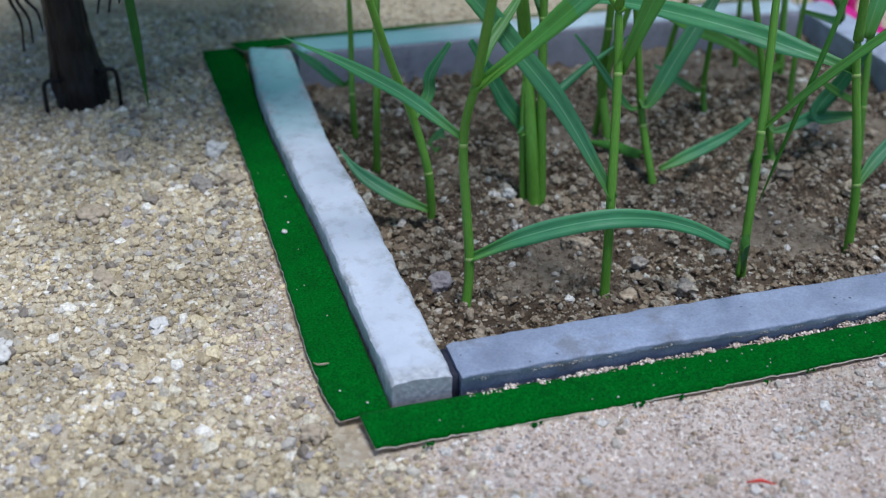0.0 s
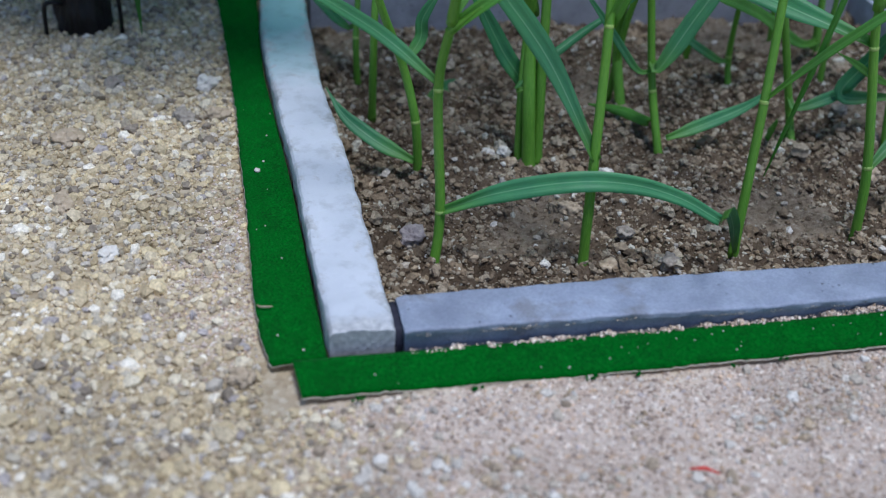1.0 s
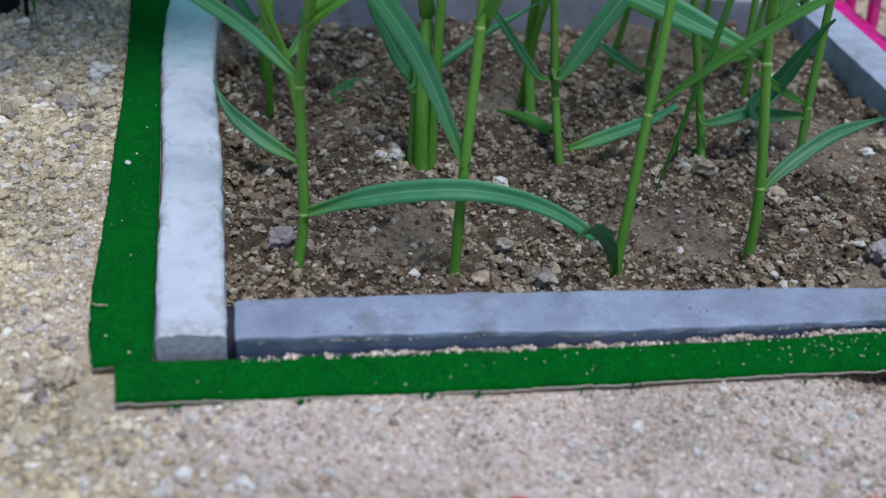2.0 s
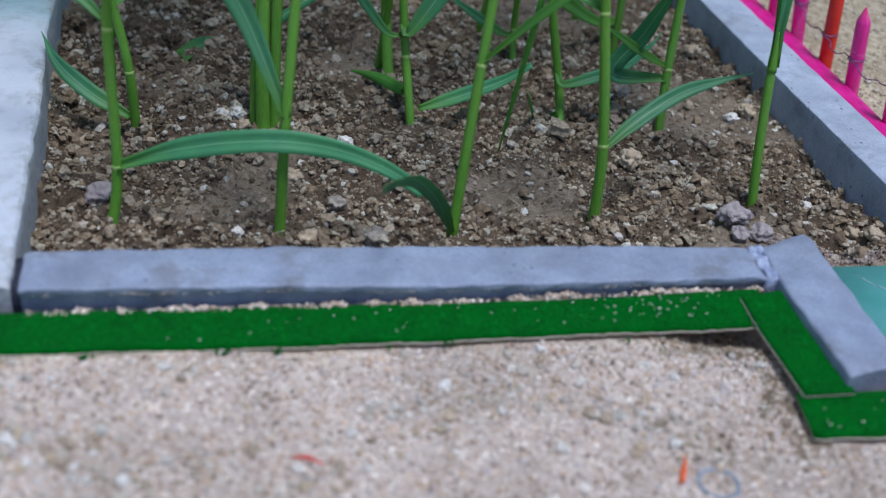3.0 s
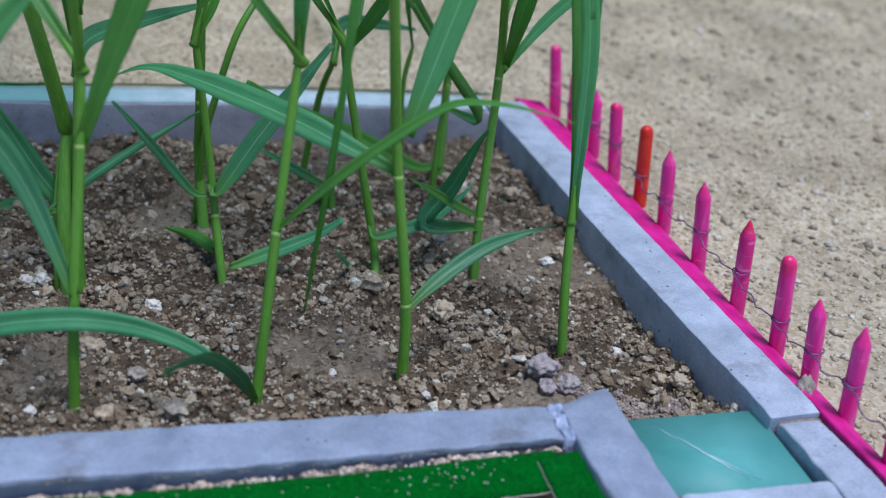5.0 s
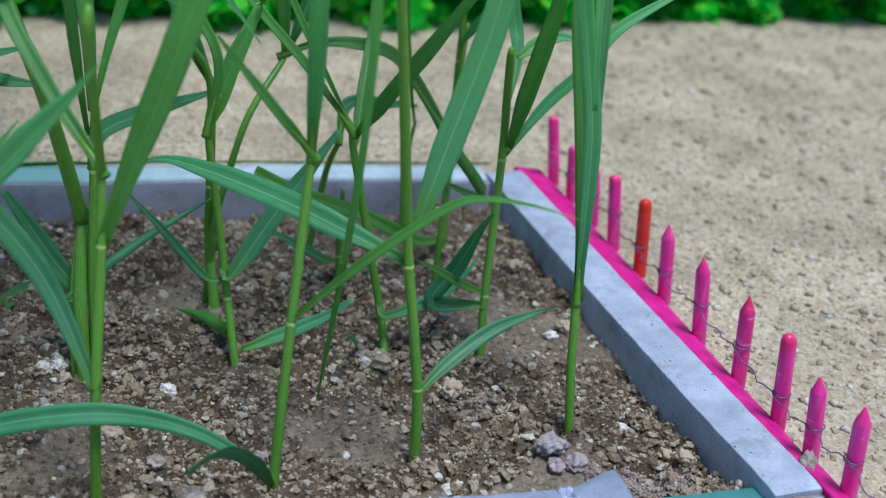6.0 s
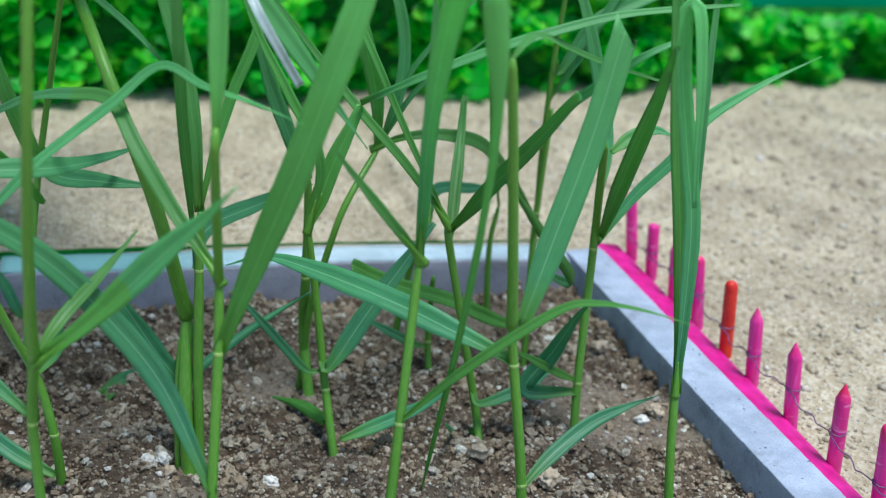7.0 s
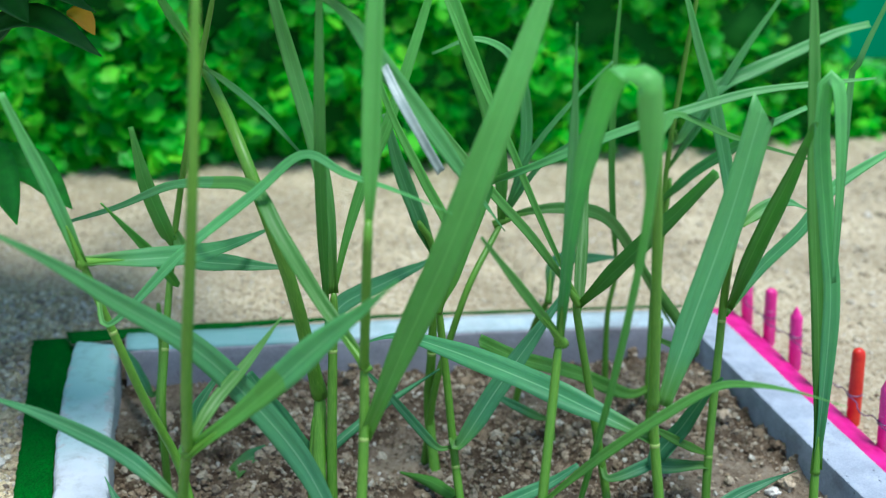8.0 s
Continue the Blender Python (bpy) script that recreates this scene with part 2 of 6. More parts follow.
def make_stem():
    m = Nodes("green_stalk", 0.42, 0.4)
    sep = m.n("ShaderNodeSeparateXYZ")
    m.link(m.coord("UV"), sep.inputs[0])
    across = m.n("ShaderNodeCombineXYZ")
    m.link(m.math("MULTIPLY", sep.outputs["X"], 30.0), across.inputs[0])
    m.link(m.math("MULTIPLY", sep.outputs["Y"], 25.0), across.inputs[1])
    rnd = m.n("ShaderNodeObjectInfo").outputs["Random"]
    m.link(m.math("MULTIPLY", rnd, 50.0), across.inputs[2])
    c = m.ramp(m.noise(1.0, 3, 0.6, across.outputs[0]), [(0.3, (0.078, 0.215, 0.014)), (0.55, (0.125, 0.295, 0.024)), (0.75, (0.21, 0.385, 0.05))])
    c = m.mix(m.math("MULTIPLY", m.noise(60, 2), 0.35), c, (0.10, 0.30, 0.05))
    m.p.inputs["Subsurface Weight"].default_value = 0.0
    return m.colour(c)


mat_ground = make_ground()
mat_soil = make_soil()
mat_front = make_concrete("dark_wet_concrete", (0.24, 0.275, 0.37), (0.325, 0.37, 0.48), (0.21, 0.22, 0.26), 0.4, 0.42)
mat_grey = make_concrete("blue_grey_concrete", (0.325, 0.375, 0.47), (0.465, 0.52, 0.63), (0.28, 0.31, 0.37), 1.0)
mat_back = make_concrete("pale_lilac_concrete", (0.36, 0.36, 0.42), (0.47, 0.46, 0.53), (0.30, 0.29, 0.32), 0.5)
mat_lid = make_concrete("pale_blue_paint", (0.45, 0.57, 0.63), (0.60, 0.70, 0.76), (0.42, 0.48, 0.52), 0.3)


def teal_end(mat, lo, hi, shade):
    """Lay teal, part paint and part tree shade put into the colour, over one end of a painted kerb, fading out raggedly
    along x.
    """
    t = mat.node_tree
    base = t.nodes["Principled BSDF"].inputs["Base Color"]
    old = base.links[0].from_socket
    co, sep = t.nodes.new("ShaderNodeTexCoord"), t.nodes.new("ShaderNodeSeparateXYZ")
    nz, add = t.nodes.new("ShaderNodeTexNoise"), t.nodes.new("ShaderNodeMath")
    nz.inputs["Scale"].default_value = 55
    add.operation = "MULTIPLY_ADD"
    add.inputs[1].default_value = 0.08
    rng, mx = t.nodes.new("ShaderNodeMapRange"), t.nodes.new("ShaderNodeMix")
    mx.data_type = "RGBA"
    rng.inputs[1].default_value, rng.inputs[2].default_value = lo, hi
    rng.inputs[3].default_value, rng.inputs[4].default_value = 0.85, 0.0
    t.links.new(co.outputs["Object"], sep.inputs[0])
    t.links.new(co.outputs["Object"], nz.inputs["Vector"])
    t.links.new(nz.outputs["Fac"], add.inputs[0])
    t.links.new(sep.outputs["X"], add.inputs[2])
    t.links.new(add.outputs[0], rng.inputs[0])
    t.links.new(rng.outputs[0], mx.inputs[0])
    t.links.new(old, mx.inputs[6])
    mx.inputs[7].default_value = (*shade, 1)
    t.links.new(mx.outputs[2], base)


teal_end(mat_lid, 0.10, 0.19, (0.24, 0.49, 0.48))
mat_white = make_white_paint()
mat_felt = make_felt()
mat_paper = plain("cream_paper", (0.66, 0.59, 0.46), (0.80, 0.74, 0.62), 300, 0.9, 0.2)
mat_teal = plain("teal_plate", (0.085, 0.32, 0.30), (0.13, 0.39, 0.37), 60, 0.55, 0.4, 0.06)
mat_scratch = plain("pale_scratch", (0.45, 0.62, 0.62), (0.55, 0.7, 0.7), 200, 0.6)
mat_glue = plain("dried_clear_glue", (0.24, 0.29, 0.46), (0.60, 0.66, 0.84), 260, 0.12, 0.7, 0.8, 0.002)
mat_crumble = plain("crumbly_mortar", (0.20, 0.17, 0.165), (0.44, 0.385, 0.36), 420, 0.9, 0.2, 0.9, 0.0012)
mat_gap = plain("dark_mortar", (0.012, 0.014, 0.03), (0.03, 0.03, 0.05), 200, 0.8)
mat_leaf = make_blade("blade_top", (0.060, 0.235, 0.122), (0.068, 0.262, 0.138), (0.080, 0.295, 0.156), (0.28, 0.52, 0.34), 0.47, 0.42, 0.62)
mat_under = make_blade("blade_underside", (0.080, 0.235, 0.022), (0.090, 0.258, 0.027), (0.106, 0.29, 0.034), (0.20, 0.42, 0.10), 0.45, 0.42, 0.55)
mat_stem = make_stem()
mat_node = plain("pale_stalk_joint", (0.26, 0.42, 0.08), (0.36, 0.50, 0.15), 500, 0.5)
mat_pebble_white = plain("white_pebble", (0.60, 0.56, 0.50), (0.80, 0.77, 0.71), 500, 0.8, 0.3, 0.5, 0.0006)
mat_pebble_grey = plain("grey_pebble", (0.29, 0.25, 0.21), (0.46, 0.41, 0.35), 500, 0.85, 0.3, 0.7, 0.0008)
mat_pebble_lilac = plain("lilac_grey_stone", (0.34, 0.29, 0.29), (0.54, 0.475, 0.465), 500, 0.9, 0.2, 0.9, 0.001)
mat_pebble_tan = plain("tan_pebble", (0.36, 0.28, 0.19), (0.55, 0.45, 0.33), 500, 0.8, 0.3, 0.5, 0.0006)


def make_pink():
    m = Nodes("dyed_pink_wood", 0.38, 0.5)
    mp = m.n("ShaderNodeMapping")
    mp.inputs["Scale"].default_value = (260, 260, 40)
    m.link(m.coord(), mp.inputs[0])
    rnd = m.n("ShaderNodeObjectInfo").outputs["Random"]
    g = m.noise(1.0, 4, 0.6, mp.outputs[0])
    c = m.ramp(g, [(0.28, (0.64, 0.010, 0.21)), (0.55, (0.85, 0.03, 0.34)), (0.8, (0.92, 0.18, 0.50))])
    bands = m.n("ShaderNodeMapping")
    bands.inputs["Scale"].default_value = (70, 70, 300)
    m.link(m.coord(), bands.inputs[0])
    pale = m.ramp(m.noise(1.0, 3, 0.6, bands.outputs[0]), [(0.62, (0, 0, 0)), (0.72, (0.8, 0.8, 0.8))])
    c = m.mix(pale, c, (0.92, 0.42, 0.66))
    sep = m.n("ShaderNodeSeparateXYZ")
    m.link(m.coord(), sep.inputs[0])
    ends = m.step(m.math("ADD", sep.outputs["Z"], m.math("MULTIPLY", m.noise(260, 2), 0.004)), 0.0385, 0.0435)
    c = m.mix(m.math("MULTIPLY", ends, m.math("ADD", 0.25, m.math("MULTIPLY", rnd, 0.6))), c, (0.72, 0.012, 0.05))
    c = m.mix(m.math("MULTIPLY", rnd, 0.2), c, (0.60, 0.006, 0.12))
    m.bump(g, 0.25, 0.0005)
    return m.colour(c)


mat_pink = make_pink()
mat_rail = plain("magenta_wood", (0.52, 0.004, 0.18), (0.72, 0.018, 0.30), 120, 0.5, 0.4, 0.2)
mat_red = plain("dyed_red_wood", (0.60, 0.016, 0.012), (0.80, 0.05, 0.025), 200, 0.45)
mat_wire = plain("purple_wire", (0.07, 0.03, 0.09), (0.20, 0.10, 0.23), 300, 0.35, 0.6)
mat_trunk = Nodes("black_plastic_bark", 0.30, 0.35)
_mp = mat_trunk.n("ShaderNodeMapping")
_mp.inputs["Scale"].default_value = (420, 420, 45)
mat_trunk.link(mat_trunk.coord(), _mp.inputs[0])
_g = mat_trunk.noise(1.0, 5, 0.65, _mp.outputs[0])
mat_trunk.bump(_g, 1.0, 0.002)
mat_trunk = mat_trunk.colour(mat_trunk.ramp(_g, [(0.3, (0.003, 0.003, 0.004)), (0.7, (0.012, 0.011, 0.014))]))


def make_foliage(name, stops, gloss=0.35, amount=0.3):
    m = Nodes(name, gloss, 0.5)
    rnd = m.n("ShaderNodeNewGeometry").outputs["Random Per Island"]
    c = m.ramp(rnd, stops)
    c = m.mix(1.0, c, m.ramp(m.noise(160, 2), [(0.3, (0.8, 0.8, 0.8)), (0.7, (1.15, 1.15, 1.15))]), "MULTIPLY")
    m.colour(c)
    tr = m.n("ShaderNodeBsdfTranslucent")
    m.link(m.mix(1.0, c, (1.3, 1.7, 0.6), "MULTIPLY"), tr.inputs["Color"])
    mx = m.n("ShaderNodeMixShader")
    mx.inputs[0].default_value = amount
    m.link(m.p.outputs[0], mx.inputs[1])
    m.link(tr.outputs[0], mx.inputs[2])
    m.link(mx.outputs[0], m.t.nodes["Material Output"].inputs["Surface"])
    return m.mat


mat_silver = plain("silvery_dry_underside", (0.28, 0.35, 0.33), (0.38, 0.45, 0.43), 300, 0.4, 0.5)
mat_hedge = make_foliage("hedge_leaf", [(0.0, (0.016, 0.30, 0.022)), (0.35, (0.040, 0.46, 0.024)), (0.7, (0.11, 0.60, 0.024)), (1.0, (0.22, 0.68, 0.03))], 0.5, 0.48)
# Dark green stands in for the shade between the hedge leaves.
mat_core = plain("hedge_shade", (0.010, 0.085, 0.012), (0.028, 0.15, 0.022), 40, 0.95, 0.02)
mat_treeleaf = make_foliage("tree_leaf", [(0.0, (0.07, 0.40, 0.05)), (1.0, (0.14, 0.52, 0.07))], 0.45, 0.5)
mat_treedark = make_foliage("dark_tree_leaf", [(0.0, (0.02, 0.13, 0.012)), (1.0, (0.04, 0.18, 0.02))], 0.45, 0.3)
mat_orange = plain("orange_leaf", (0.70, 0.30, 0.01), (0.80, 0.42, 0.02), 100, 0.5)
mat_sheet = plain("green_sheet", (0.0, 0.30, 0.13), (0.005, 0.37, 0.17), 6, 0.55, 0.3, 0.05)
mat_orange_bit = plain("orange_plastic", (0.75, 0.10, 0.02), (0.85, 0.16, 0.04), 200, 0.4)
mat_ring = plain("dull_blue_plastic", (0.20, 0.23, 0.28), (0.30, 0.33, 0.38), 200, 0.4)


# ---- mesh helpers ----
def mesh_object(name, verts, faces, material, parent=None, smooth=True, label="", uvs=None, mats=None, index=None):
    me = bpy.data.meshes.new(name)
    me.from_pydata([tuple(v) for v in verts], [], faces)
    if smooth:
        me.polygons.foreach_set("use_smooth", [True] * len(me.polygons))
    for mt in (mats or [material]):
        me.materials.append(mt)
    if index is not None:
        me.polygons.foreach_set("material_index", index)
    if uvs is not None:
        layer = me.uv_layers.new(name="UVMap")
        ids = np.empty(len(me.loops), dtype=np.int32)
        me.loops.foreach_get("vertex_index", ids)
        layer.data.foreach_set("uv", np.asarray(uvs, dtype=np.float32)[ids].ravel())
    ob = new(name, me)
    if parent is not None:
        ob.parent = parent
        ob.matrix_parent_inverse = parent.matrix_basis.inverted()
    if label:
        ob["label"] = label
    return ob


def part(name, bm, material, parent, label=""):
    me = bpy.data.meshes.new(name)
    bm.to_mesh(me)
    bm.free()
    me.materials.append(material)
    me.polygons.foreach_set("use_smooth", [True] * len(me.polygons))
    ob = new(name, me)
    if parent is not None:
        ob.parent = parent
        ob.matrix_parent_inverse = parent.matrix_basis.inverted()
    if label:
        ob["label"] = label
    return ob


def base_at(name, x, y, z=0.0):
    e = new(name)
    e.empty_display_size = 0.01
    e.matrix_basis = Matrix.Translation((x, y, z))
    return e


def spline(pts, count):
    """Evenly spaced points on a smooth curve through pts."""
    p = [Vector(q) for q in pts]
    if len(p) == 2:
        return [p[0].lerp(p[1], i / (count - 1)) for i in range(count)]
    ext = [p[0] * 2 - p[1]] + p + [p[-1] * 2 - p[-2]]
    dense = []
    for i in range(len(p) - 1):
        a, b, c, d = ext[i:i + 4]
        for k in range(24):
            t = k / 24
            dense.append(0.5 * ((2 * b) + (c - a) * t + (2 * a - 5 * b + 4 * c - d) * t * t + (3 * b - a - 3 * c + d) * t ** 3))
    dense.append(p[-1])
    run = [0.0]
    for a, b in zip(dense, dense[1:]):
        run.append(run[-1] + (b - a).length)
    out, j = [], 0
    for i in range(count):
        want = run[-1] * i / (count - 1)
        while j < len(run) - 2 and run[j + 1] < want:
            j += 1
        f = (want - run[j]) / max(run[j + 1] - run[j], 1e-9)
        out.append(dense[j].lerp(dense[j + 1], min(max(f, 0), 1)))
    return out


def tube(pts, radii, sides=10, flat=1.0, bumps=0.0):
    """Vertices, faces and UVs of a closed tapered tube along pts."""
    verts, faces, uvs = [], [], []
    side = None
    run = 0.0
    for i, c in enumerate(pts):
        t = (pts[min(i + 1, len(pts) - 1)] - pts[max(i - 1, 0)]).normalized()
        if side is None:
            side = t.cross(Vector((0.3, 1, 0.1))).normalized()
        else:
            side = (side - t * side.dot(t)).normalized()
        other = t.cross(side)
        if i:
            run += (c - pts[i - 1]).length
        for k in range(sides):
            a = 2 * math.pi * k / sides
            r = radii[i] * (1 + bumps * noise.noise(Vector((math.cos(a) * 1.7, math.sin(a) * 1.7, run * 90))))
            verts.append(c + side * (math.cos(a) * r) + other * (math.sin(a) * r * flat))
            uvs.append((abs(2 * k / sides - 1), run * 10))
    n = len(pts)
    for i in range(n - 1):
        for k in range(sides):
            faces.append((i * sides + k, i * sides + (k + 1) % sides, (i + 1) * sides + (k + 1) % sides, (i + 1) * sides + k))
    faces.append(tuple(reversed(range(sides))))
    faces.append(tuple((n - 1) * sides + k for k in range(sides)))
    return verts, faces, uvs


def pebble_mesh(name, size, seed, material, detail=4, lump=0.5):
    bm = bmesh.new()
    bmesh.ops.create_icosphere(bm, subdivisions=detail, radius=1.0)
    for v in bm.verts:
        d = v.co.normalized()
        v.co = d * (1 + lump * noise.noise(d * 1.3 + Vector((seed * 7.1, seed, 0))) + 0.6 * lump * noise.noise(d * 3.1 + Vector((0, seed * 3.3, seed))) + 0.30 * lump * noise.noise(d * 7.0 + Vector((seed, 0, seed))) + 0.12 * lump * noise.noise(d * 15.0 + Vector((0, seed, 0))))
        v.co = Vector((v.co.x * size[0], v.co.y * size[1], v.co.z * size[2]))
    return part(name, bm, material, None)


# ---- ground and bed ----
def blend(v, a, b):
    t = min(max((v - a) / (b - a), 0.0), 1.0)
    return t * t * (3 - 2 * t)


def ground_height(x, y):
    h = 0.0016 * noise.noise(Vector((x * 14, y * 14, 0.0))) + 0.0007 * noise.noise(Vector((x * 70, y * 70, 3.0)))
    h += 0.0022 * blend(y, 0.02, -0.03) * blend(x, -0.06, 0.02) * (1 - blend(x, 0.4, 0.6))
    inside = blend(x, -0.028, -0.022) * (1 - blend(x, 0.328, 0.334)) * blend(y, -0.002, 0.004) * (1 - blend(y, 0.300, 0.308))
    inside = max(inside, blend(x, 0.248, 0.254) * (1 - blend(x, 0.333, 0.339)) * blend(y, -0.050, -0.044) * (1 - blend(y, 0.0, 0.01)))
    h -= 0.006 * blend(x, 0.198, 0.222) * (1 - blend(x, 0.233, 0.24)) * blend(y, -0.032, -0.018)
    return h * (1 - inside) - 0.03 * inside


def axis_steps(lo, hi, fine, far):
    steps = list(np.arange(lo, hi + fine / 2, fine))
    grow, out = fine, []
    at = hi
    while at < far:
        grow *= 1.5
        at += grow
        out.append(at)
    left = [lo + hi - v for v in out]
    return left[::-1] + steps + out


def make_ground_sheet():
    xs = axis_steps(-0.30, 0.75, 0.004, 60.0)
    ys = axis_steps(-0.20, 0.70, 0.004, 60.0)
    verts = [(x, y, ground_height(x, y)) for y in ys for x in xs]
    w = len(xs)
    faces = [(j * w + i, j * w + i + 1, (j + 1) * w + i + 1, (j + 1) * w + i) for j in range(len(ys) - 1) for i in range(w - 1)]
    return tagged(mesh_object("ground", verts, faces, mat_ground), "wide sandy ground of coarse yellow-grey grit", "ground", kind="structure")


make_ground_sheet()


def soil_height(x, y):
    h = -0.0115 + 0.0035 * blend(x, 0.08, 0.3) + 0.002 * blend(y, 0.1, 0.27)
    smooth = blend(noise.noise(Vector((x * 17 + 3, y * 17, 6.0))), 0.12, 0.38)
    h += 0.0042 * noise.noise(Vector((x * 26, y * 26, 1.0))) + (1 - 0.75 * smooth) * 0.0050 * noise.noise(Vector((x * 85, y * 85, 5.0)))
    h += (1 - 0.8 * smooth) * (0.0046 * noise.noise(Vector((x * 190, y * 190, 9.0))) - 0.0022 * max(0.0, noise.noise(Vector((x * 130, y * 130, 14.0))) - 0.1)) + 0.0010 * noise.noise(Vector((x * 460, y * 460, 2.0)))
    h += 0.0065 * blend(y, 0.040, 0.016) * blend(x, 0.255, 0.275) * (1 - blend(y, 0.016, 0.008))
    return h


def make_soil_bed():
    xs = np.arange(-0.012, 0.3301, 0.0015)
    ys = np.arange(-0.006, 0.3101, 0.0015)
    verts = [(x, y, soil_height(x, y)) for y in ys for x in xs]
    w = len(xs)
    faces = [(j * w + i, j * w + i + 1, (j + 1) * w + i + 1, (j + 1) * w + i) for j in range(len(ys) - 1) for i in range(w - 1)]
    bed = mesh_object("soil_bed", verts, faces, mat_soil)
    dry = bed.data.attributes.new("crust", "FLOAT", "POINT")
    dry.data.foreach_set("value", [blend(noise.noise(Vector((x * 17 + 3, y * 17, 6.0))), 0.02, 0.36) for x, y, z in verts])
    return tagged(bed, "crumbly brown planting soil inside the small kerbed bed", "soil", kind="structure")


make_soil_bed()

PHI = (1 + 5 ** 0.5) / 2
ICO_V = np.array([(-1, PHI, 0), (1, PHI, 0), (-1, -PHI, 0), (1, -PHI, 0), (0, -1, PHI), (0, 1, PHI), (0, -1, -PHI), (0, 1, -PHI),
                  (PHI, 0, -1), (PHI, 0, 1), (-PHI, 0, -1), (-PHI, 0, 1)]) / 1.902
ICO_F = np.array([(0, 11, 5), (0, 5, 1), (0, 1, 7), (0, 7, 10), (0, 10, 11), (1, 5, 9), (5, 11, 4), (11, 10, 2), (10, 7, 6), (7, 1, 8),
                  (3, 9, 4), (3, 4, 2), (3, 2, 6), (3, 6, 8), (3, 8, 9), (4, 9, 5), (2, 4, 11), (6, 2, 10), (8, 6, 7), (9, 8, 1)])


def split_ico(v, f):
    """One finer step of the twenty-sided ball."""
    v, mids, out = [np.array(p) for p in v], {}, []

    def mid(i, j):
        key = (min(i, j), max(i, j))
        if key not in mids:
            m = v[i] + v[j]
            v.append(m / np.linalg.norm(m))
            mids[key] = len(v) - 1
        return mids[key]

    for i, j, k in f:
        p, q, r = mid(i, j), mid(j, k), mid(k, i)
        out += [(i, p, r), (p, j, q), (r, q, k), (p, q, r)]
    return np.array(v), np.array(out)


BALL_V, BALL_F = split_ico(ICO_V, ICO_F)
OCT_V = np.array([(1, 0, 0), (-1, 0, 0), (0, 1, 0), (0, -1, 0), (0, 0, 1), (0, 0, -1)], dtype=float)
OCT_F = np.array([(0, 2, 4), (2, 1, 4), (1, 3, 4), (3, 0, 4), (2, 0, 5), (1, 2, 5), (3, 1, 5), (0, 3, 5)])


def grains(name, places, sizes, material, seed, coarse=False, lump=0.28, flat=0.75, smooth=True, round_form=False):
    """One mesh of many small separate stones, at places (n x 3) with half sizes."""
    rng = np.random.default_rng(seed)
    tv, tf = (OCT_V, OCT_F) if coarse else (BALL_V, BALL_F) if round_form else (ICO_V, ICO_F)
    n, k = len(places), len(tv)
    v = np.repeat(tv[None], n, 0) * (1 + lump * rng.standard_normal((n, k, 1)).clip(-1.6, 1.6) * 0.6)
    v = v * rng.uniform(0.7, 1.3, (n, 1, 3)) * np.array((1, 1, flat))
    a, b = rng.uniform(0, 2 * np.pi, n), rng.normal(0, 0.5, n)
    ca, sa, cb, sb = np.cos(a), np.sin(a), np.cos(b), np.sin(b)
    y1 = v[..., 1] * cb[:, None] - v[..., 2] * sb[:, None]
    z1 = v[..., 1] * sb[:, None] + v[..., 2] * cb[:, None]
    x2 = v[..., 0] * ca[:, None] - y1 * sa[:, None]
    y2 = v[..., 0] * sa[:, None] + y1 * ca[:, None]
    v = np.stack((x2, y2, z1), -1) * np.asarray(sizes)[:, None, None] + np.asarray(places)[:, None, :]
    f = (tf[None] + (np.arange(n) * k)[:, None, None]).reshape(-1, 3)
    me = bpy.data.meshes.new(name)
    me.vertices.add(n * k)
    me.vertices.foreach_set("co", v.astype(np.float32).ravel())
    me.loops.add(f.size)
    me.loops.foreach_set("vertex_index", f.astype(np.int32).ravel())
    me.polygons.add(len(f))
    me.polygons.foreach_set("loop_start", np.arange(0, f.size, 3, dtype=np.int32))
    me.polygons.foreach_set("use_smooth", np.full(len(f), smooth))
    me.update(calc_edges=True)
    me.materials.append(material)
    return new(name, me)


def outside_bed(x, y):
    if -0.047 < x < 0.347 and -0.021 < y < 0.327:
        return False
    if 0.228 < x < 0.347 and -0.075 < y < 0.0:
        return False
    return True


def scatter(rng, count, x0, x1, y0, y1, lo, hi, keep, height):
    pts, size = [], []
    for _ in range(count):
        x, y = rng.uniform(x0, x1), rng.uniform(y0, y1)
        if keep(x, y):
            s = lo * (hi / lo) ** (rng.random() ** 2.2)
            pts.append((x, y, height(x, y) + s * 0.25))
            size.append(s)
    return pts, size


def pink_zone(x, y):
    """How far the finer pale sand covers a place, from 0 to 1."""
    e = 0.03 * noise.noise(Vector((x * 12, y * 12, 7.0)))
    return blend(y + e, 0.005, -0.03) * blend(x + e, -0.055, -0.005) + 0.7 * blend(x + e, -0.085, -0.05) * (1 - blend(y, 0.10, 0.16)) * blend(y, -0.02, 0.03)


